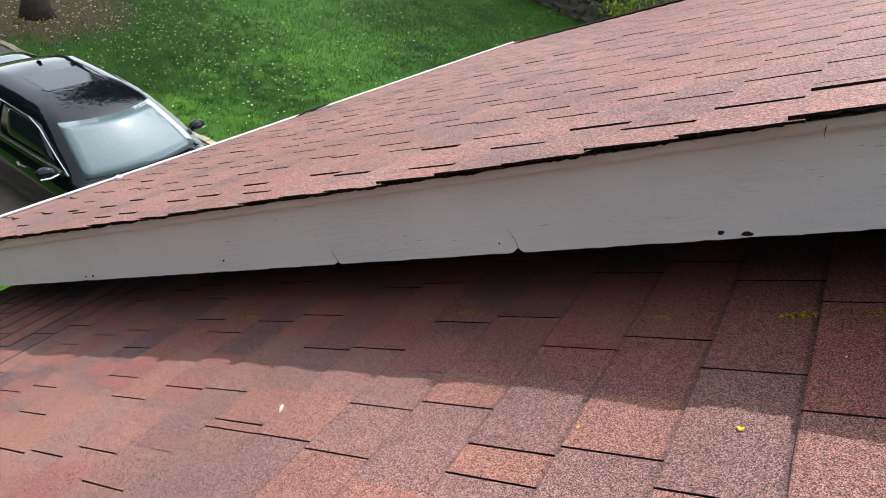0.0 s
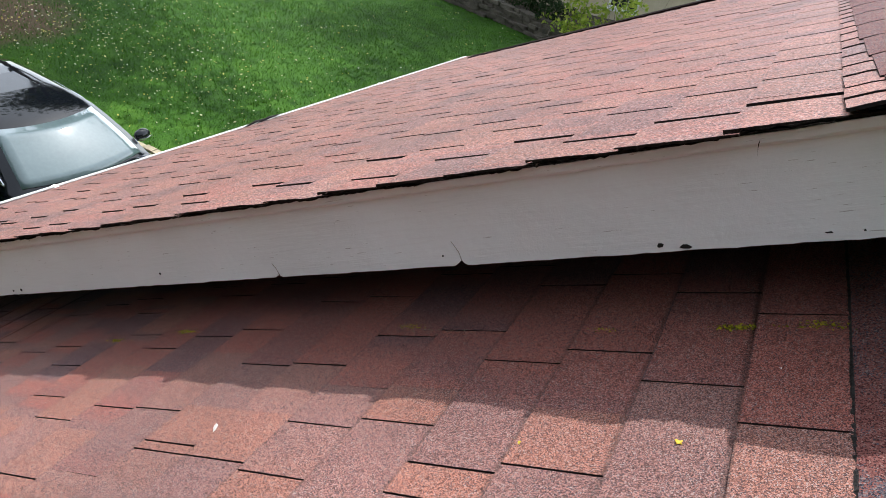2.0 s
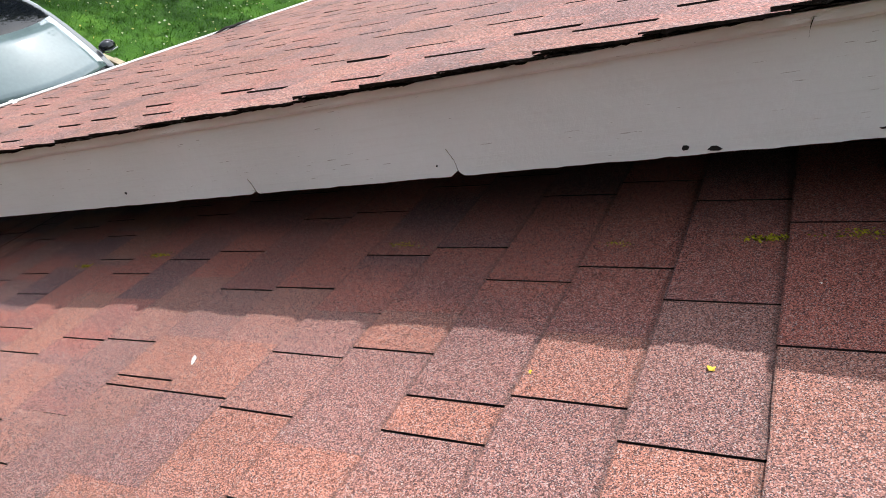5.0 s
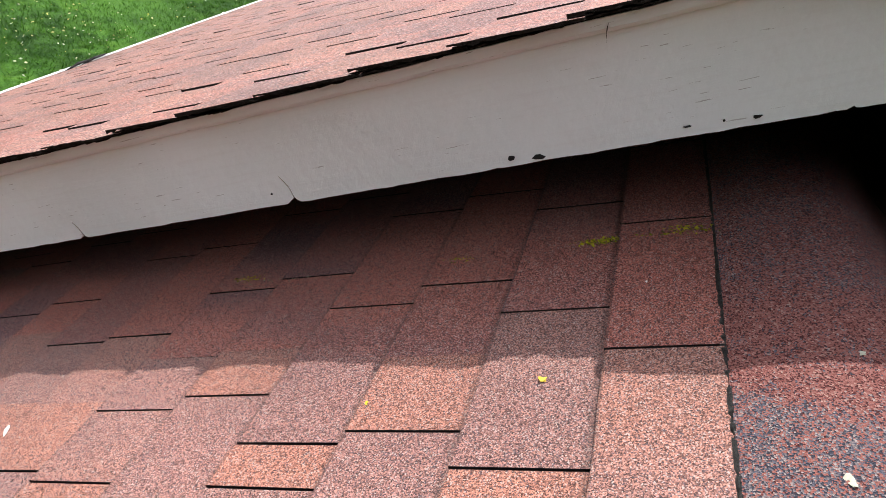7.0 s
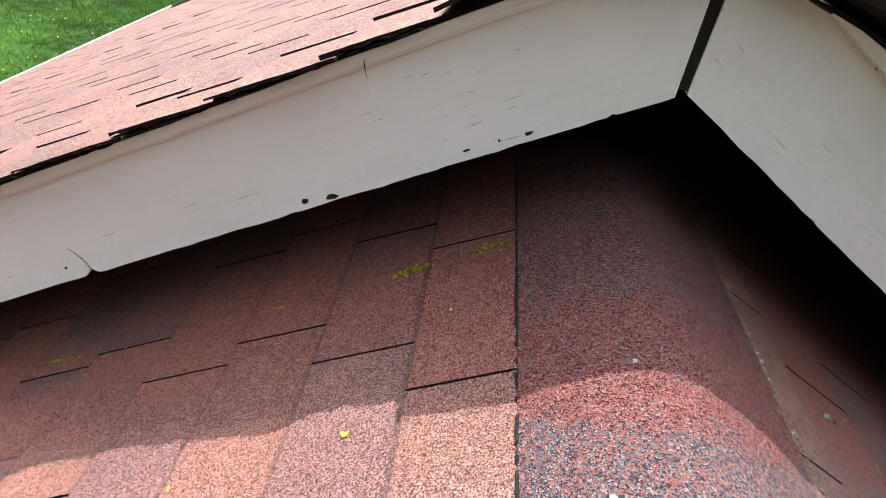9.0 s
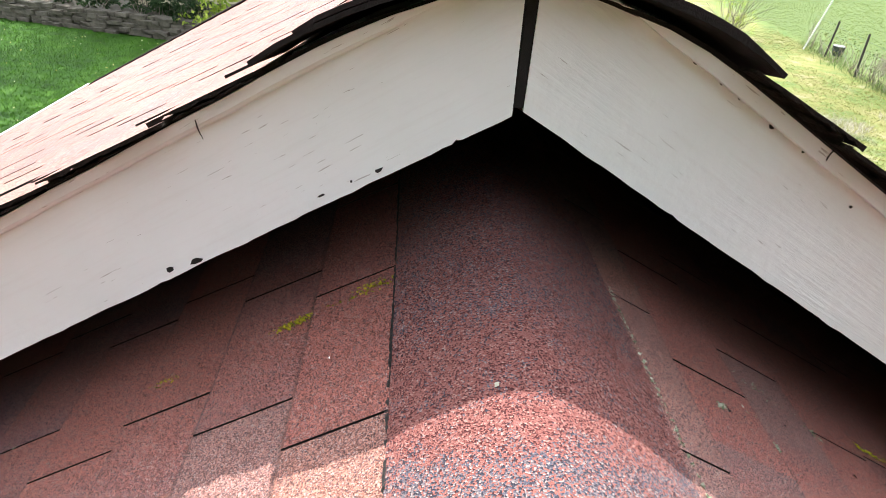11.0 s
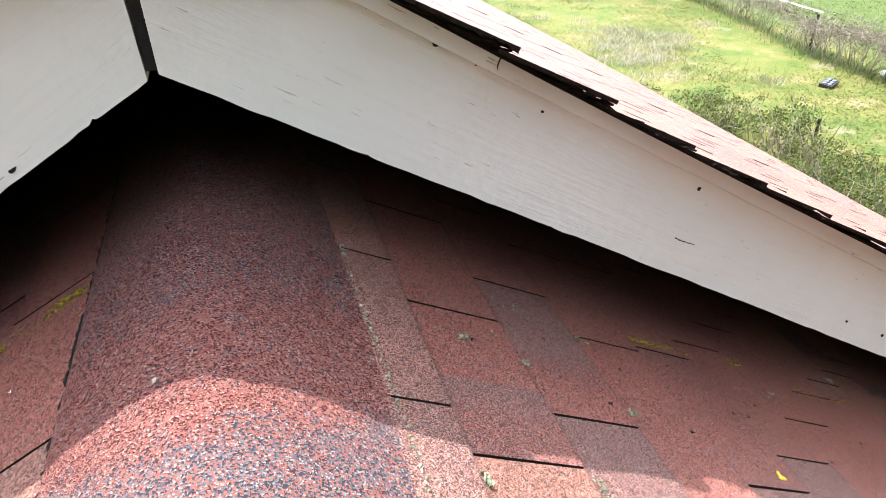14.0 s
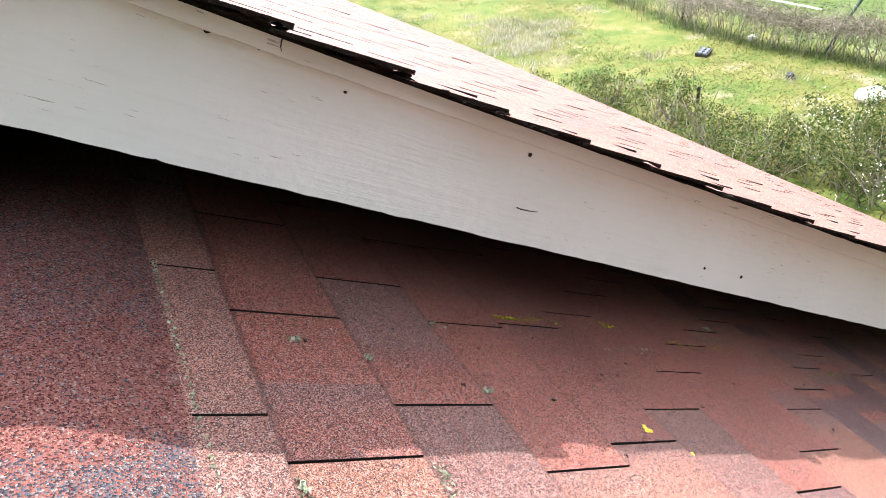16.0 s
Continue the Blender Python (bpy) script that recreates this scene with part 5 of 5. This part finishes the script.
# ---- the meadow side ----
bushes = [((6.3, 11.2), 0.8, 0.45, M_LEAF), ((7.2, 10.2), 1.0, 0.55, M_LEAF), ((8.3, 9.2), 1.1, 0.6, M_LEAF), ((8.7, 7.9), 1.1, 0.75, M_LEAF), ((8.5, 6.7), 1.1, 0.65, M_LEAF),
          ((8.8, 5.5), 1.2, 0.75, M_LEAF), ((9.0, 4.4), 1.4, 1.0, M_LEAF), ((10.0, 4.9), 1.0, 0.9, M_LEAF), ((9.4, 3.2), 1.6, 1.2, M_LEAF), ((7.4, 8.7), 0.9, 0.6, M_LEAF), ((11.9, 24.4), 1.0, 2.0, M_LEAF_BRIGHT),
          ((7.8, 5.4), 1.1, 0.8, M_LEAF)]
for i, ((x, y), w, h, m) in enumerate(bushes):
    shrub("bush", (x, y, 0), (w, h), 4600 if i in (5, 6, 7, 8) else 2600, 0.044, m, "loose bush with small green leaves and bare twigs" if m is M_LEAF else "bright yellow-green bush by the fence", 60 + i, 60)

g = np.random.default_rng(23)
base = np.stack([g.uniform(8.2, 11.6, 12), g.uniform(2.6, 6.2, 12), g.uniform(0.25, 1.0, 12)], 1)
c = np.repeat(base, 60, 0) + g.normal(0, 0.17, (12 * 60, 3))
cloud("blossom", leaves(g, c, 0.035), M_BLOSSOM, None, "white blossom on the bushes below the roof", "blossom", "stuff")
LINE = [(14.6, 24.0), (14.1, 20.0), (13.9, 17.0), (13.2, 12.6), (13.2, 10.2), (13.7, 8.4), (13.9, 6.5), (14.2, 3.0)]
fence = tagged(empty("fence", (13.7, 12.0, 0)), "wire fence overgrown with dry grey vines", "fence")
M_POST = plain("green_steel_post", (0.05, 0.09, 0.08), 0.6, 0.3, 0.3, 20)
M_POSTDARK = plain("dark_wood_post", (0.03, 0.024, 0.02), 0.9, 0, 0.3, 20, 0.3)
fo = fence.location
for x, y, lx, ly, h in ((13.75, 8.65, 0.35, -0.45, 1.45), (13.9, 19.5, 0.05, 0.1, 1.3), (13.25, 12.4, 0, 0, 0.9), (14.2, 4.5, 0, 0, 1.2), (14.3, 22.0, 0.1, 0, 1.2)):
    bm = bmesh.new()
    tube(bm, [(x - fo.x, y - fo.y, 0), (x - fo.x + lx, y - fo.y + ly, h)], 0.035, 7)
    part("post", bm, M_POST if h > 1.35 else M_POSTDARK, fence)
for h in (0.35, 0.75, 1.05):
    bm = bmesh.new()
    tube(bm, [(x - fo.x, y - fo.y, h) for x, y in LINE], 0.004, 4)
    part("wire", bm, M_POST, fence)
g = np.random.default_rng(15)


def along(count, spread):
    seg = g.integers(0, len(LINE) - 1, count)
    t = g.uniform(0, 1, count)
    a, b = np.array(LINE)[seg], np.array(LINE)[seg + 1]
    p = a + (b - a) * t[:, None]
    dirs = (b - a) / np.linalg.norm(b - a, axis=1)[:, None]
    return np.stack([p[:, 0] + g.normal(0, spread, count), p[:, 1] + g.normal(0, spread, count), np.zeros(count)], 1), dirs


p, dirs = along(5200, 0.13)
keep = p[:, 1] < 18.6
p, dirs = p[keep], dirs[keep]
p[:, 2] = np.clip(0.70 + 0.08 * np.sin(p[:, 1] * 1.9) + g.normal(0, 0.085, len(p)), 0.1, 1.0)
dd = np.concatenate([dirs, np.zeros((len(p), 1))], 1) * g.choice((-1, 1), len(p))[:, None] + g.normal(0, 0.6, (len(p), 3)) - np.array((0, 0, 0.25))
v, f = twigs(g, p - np.array(fo), dd, 0.6, 0.0065, 0.5, 4)
tagged(cloud("vines", (v, f), M_TWIG, fence, "tangle of dry grey vine stems"), kind="stuff")
p, dirs = along(260, 0.10)
dd = np.stack([g.normal(0, 0.3, 260), g.normal(0, 0.3, 260), np.ones(260)], 1)
v, f = twigs(g, p - np.array(fo), dd, 0.8, 0.012, 0.15, 3)
tagged(cloud("stalk_mass", (v, f), M_TWIG, fence, "dry upright stalks"), kind="stuff")
p, _ = along(3600, 0.22)
cloud("fence_grass", blades(g, p, 0.18, 0.018, 0.5), M_TUFT, None, "long green grass along the fence foot", "grass", "stuff")
p, _ = along(1300, 0.22)
p[:, 2] = g.uniform(0.1, 1.0, 1300)
cloud("fence_leaves", leaves(g, p, 0.06), M_LEAF, None, "green leaves growing through the fence", "leaves", "stuff")
c = np.stack([g.uniform(14.8, 30, 40000), g.uniform(5, 36, 40000), np.zeros(40000)], 1)
cloud("far_grass", blades(g, c, 0.035, 0.04, 1.6), M_FARGRASS, None, "green lawn grass beyond the fence", "grass", "stuff")

M_PLASTIC = plain("black_plastic", (0.025, 0.027, 0.032), 0.4, 0, 0.3, 20)
tray = tagged(empty("plant_tray", (11.88, 10.27, 0.10)), "black plastic plant tray lying in the meadow", "tray")
bm = bmesh.new()
for a, b in (((-0.26, -0.18, 0), (0.26, -0.15, 0.09)), ((-0.26, 0.15, 0), (0.26, 0.18, 0.09)), ((-0.26, -0.15, 0), (-0.23, 0.15, 0.09)), ((0.23, -0.15, 0), (0.26, 0.15, 0.09)), ((-0.26, -0.18, -0.02), (0.26, 0.18, 0.0))):
    box(bm, a, b)
part("rim", bm, M_PLASTIC, tray)
for i in range(3):
    for j in range(2):
        bm = bmesh.new()
        bmesh.ops.create_cone(bm, cap_ends=True, segments=12, radius1=0.05, radius2=0.068, depth=0.10, matrix=pose(-0.15 + 0.15 * i, -0.075 + 0.15 * j, 0.055))
        part("pot", bm, plain("grey_plastic", (0.10, 0.11, 0.13), 0.5, 0, 0.2, 20) if not (i or j) else bpy.data.materials["grey_plastic"], tray)
tray.rotation_euler = (radians(4), radians(-6), radians(25))
tray.location.z = 0.03
tray.scale = (0.72, 0.72, 0.72)


def lump(name, at, size, mat, label, cat, seed):
    qq = random.Random(seed)
    bm = bmesh.new()
    bmesh.ops.create_icosphere(bm, subdivisions=2, radius=0.5, matrix=Matrix.Diagonal((*size, 1)))
    for v in bm.verts:
        v.co *= 1 + qq.uniform(-0.18, 0.18)
    ob = tagged(part(name, bm, mat), label, cat)
    ob.location = (at[0], at[1], size[2] * 0.42)
    return ob


lump("clod", (12.02, 8.08), (0.20, 0.16, 0.14), M_PLASTIC, "dark lump lying in the meadow", "clod", 1)
lump("stone", (13.4, 10.3), (0.26, 0.18, 0.16), M_WHITE, "pale stone at the fence foot", "stone", 2)
lump("stone", (12.1, 6.4), (0.62, 0.45, 0.28), M_WHITE, "large pale stone among the bushes", "stone", 3)
lump("stone", (12.5, 6.0), (0.5, 0.4, 0.30), M_WHITE, "pale stone beside another in the meadow", "stone", 4)
for i, (x, y) in enumerate(((9.25, 7.78), (8.6, 5.41))):
    bm = bmesh.new()
    tube(bm, [(0, 0, -0.05), (0.02, 0.03, 0.55)], 0.03, 6)
    tagged(part("stake", bm, M_POSTDARK), "short dark stake among the bushes", "stake", "stakes").location = (x, y, 0)
M_PIPE = plain("white_pipe", (0.7, 0.7, 0.66), 0.6, 0, 0.1, 20)
for k, pp in enumerate((((16.3, 13.1, 0.1), (16.35, 10.8, 0.1)), ((16.0, 19.2, 0.1), (16.0, 15.0, 0.1)))):
    bm = bmesh.new()
    tube(bm, pp, 0.026, 8)
    tagged(part("pipe", bm, M_PIPE), "white pipe lying on the lawn beyond the fence", "pipe", "pipes")
bm = bmesh.new()
tube(bm, [(14.06, 23.0, 0), (14.5, 22.7, 2.4)], 0.03, 7)
tagged(part("pole", bm, M_PIPE), "leaning white pole by the fence", "pole")
bm = bmesh.new()
bmesh.ops.create_cone(bm, cap_ends=True, segments=14, radius1=0.16, radius2=0.22, depth=0.34, matrix=pose(0, 0, 0.17))
tagged(part("bucket", bm, M_PLASTIC), "black bucket standing by the fence", "bucket").location = (14.9, 22.3, 0)

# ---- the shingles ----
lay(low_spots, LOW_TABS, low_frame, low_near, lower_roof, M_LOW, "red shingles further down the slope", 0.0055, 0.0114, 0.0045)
lay(up_spots, UP_TABS, up_frame, up_near, upper_roof, M_UP, "faded red shingles further off", 0.002, 0.0150, 0.0075)
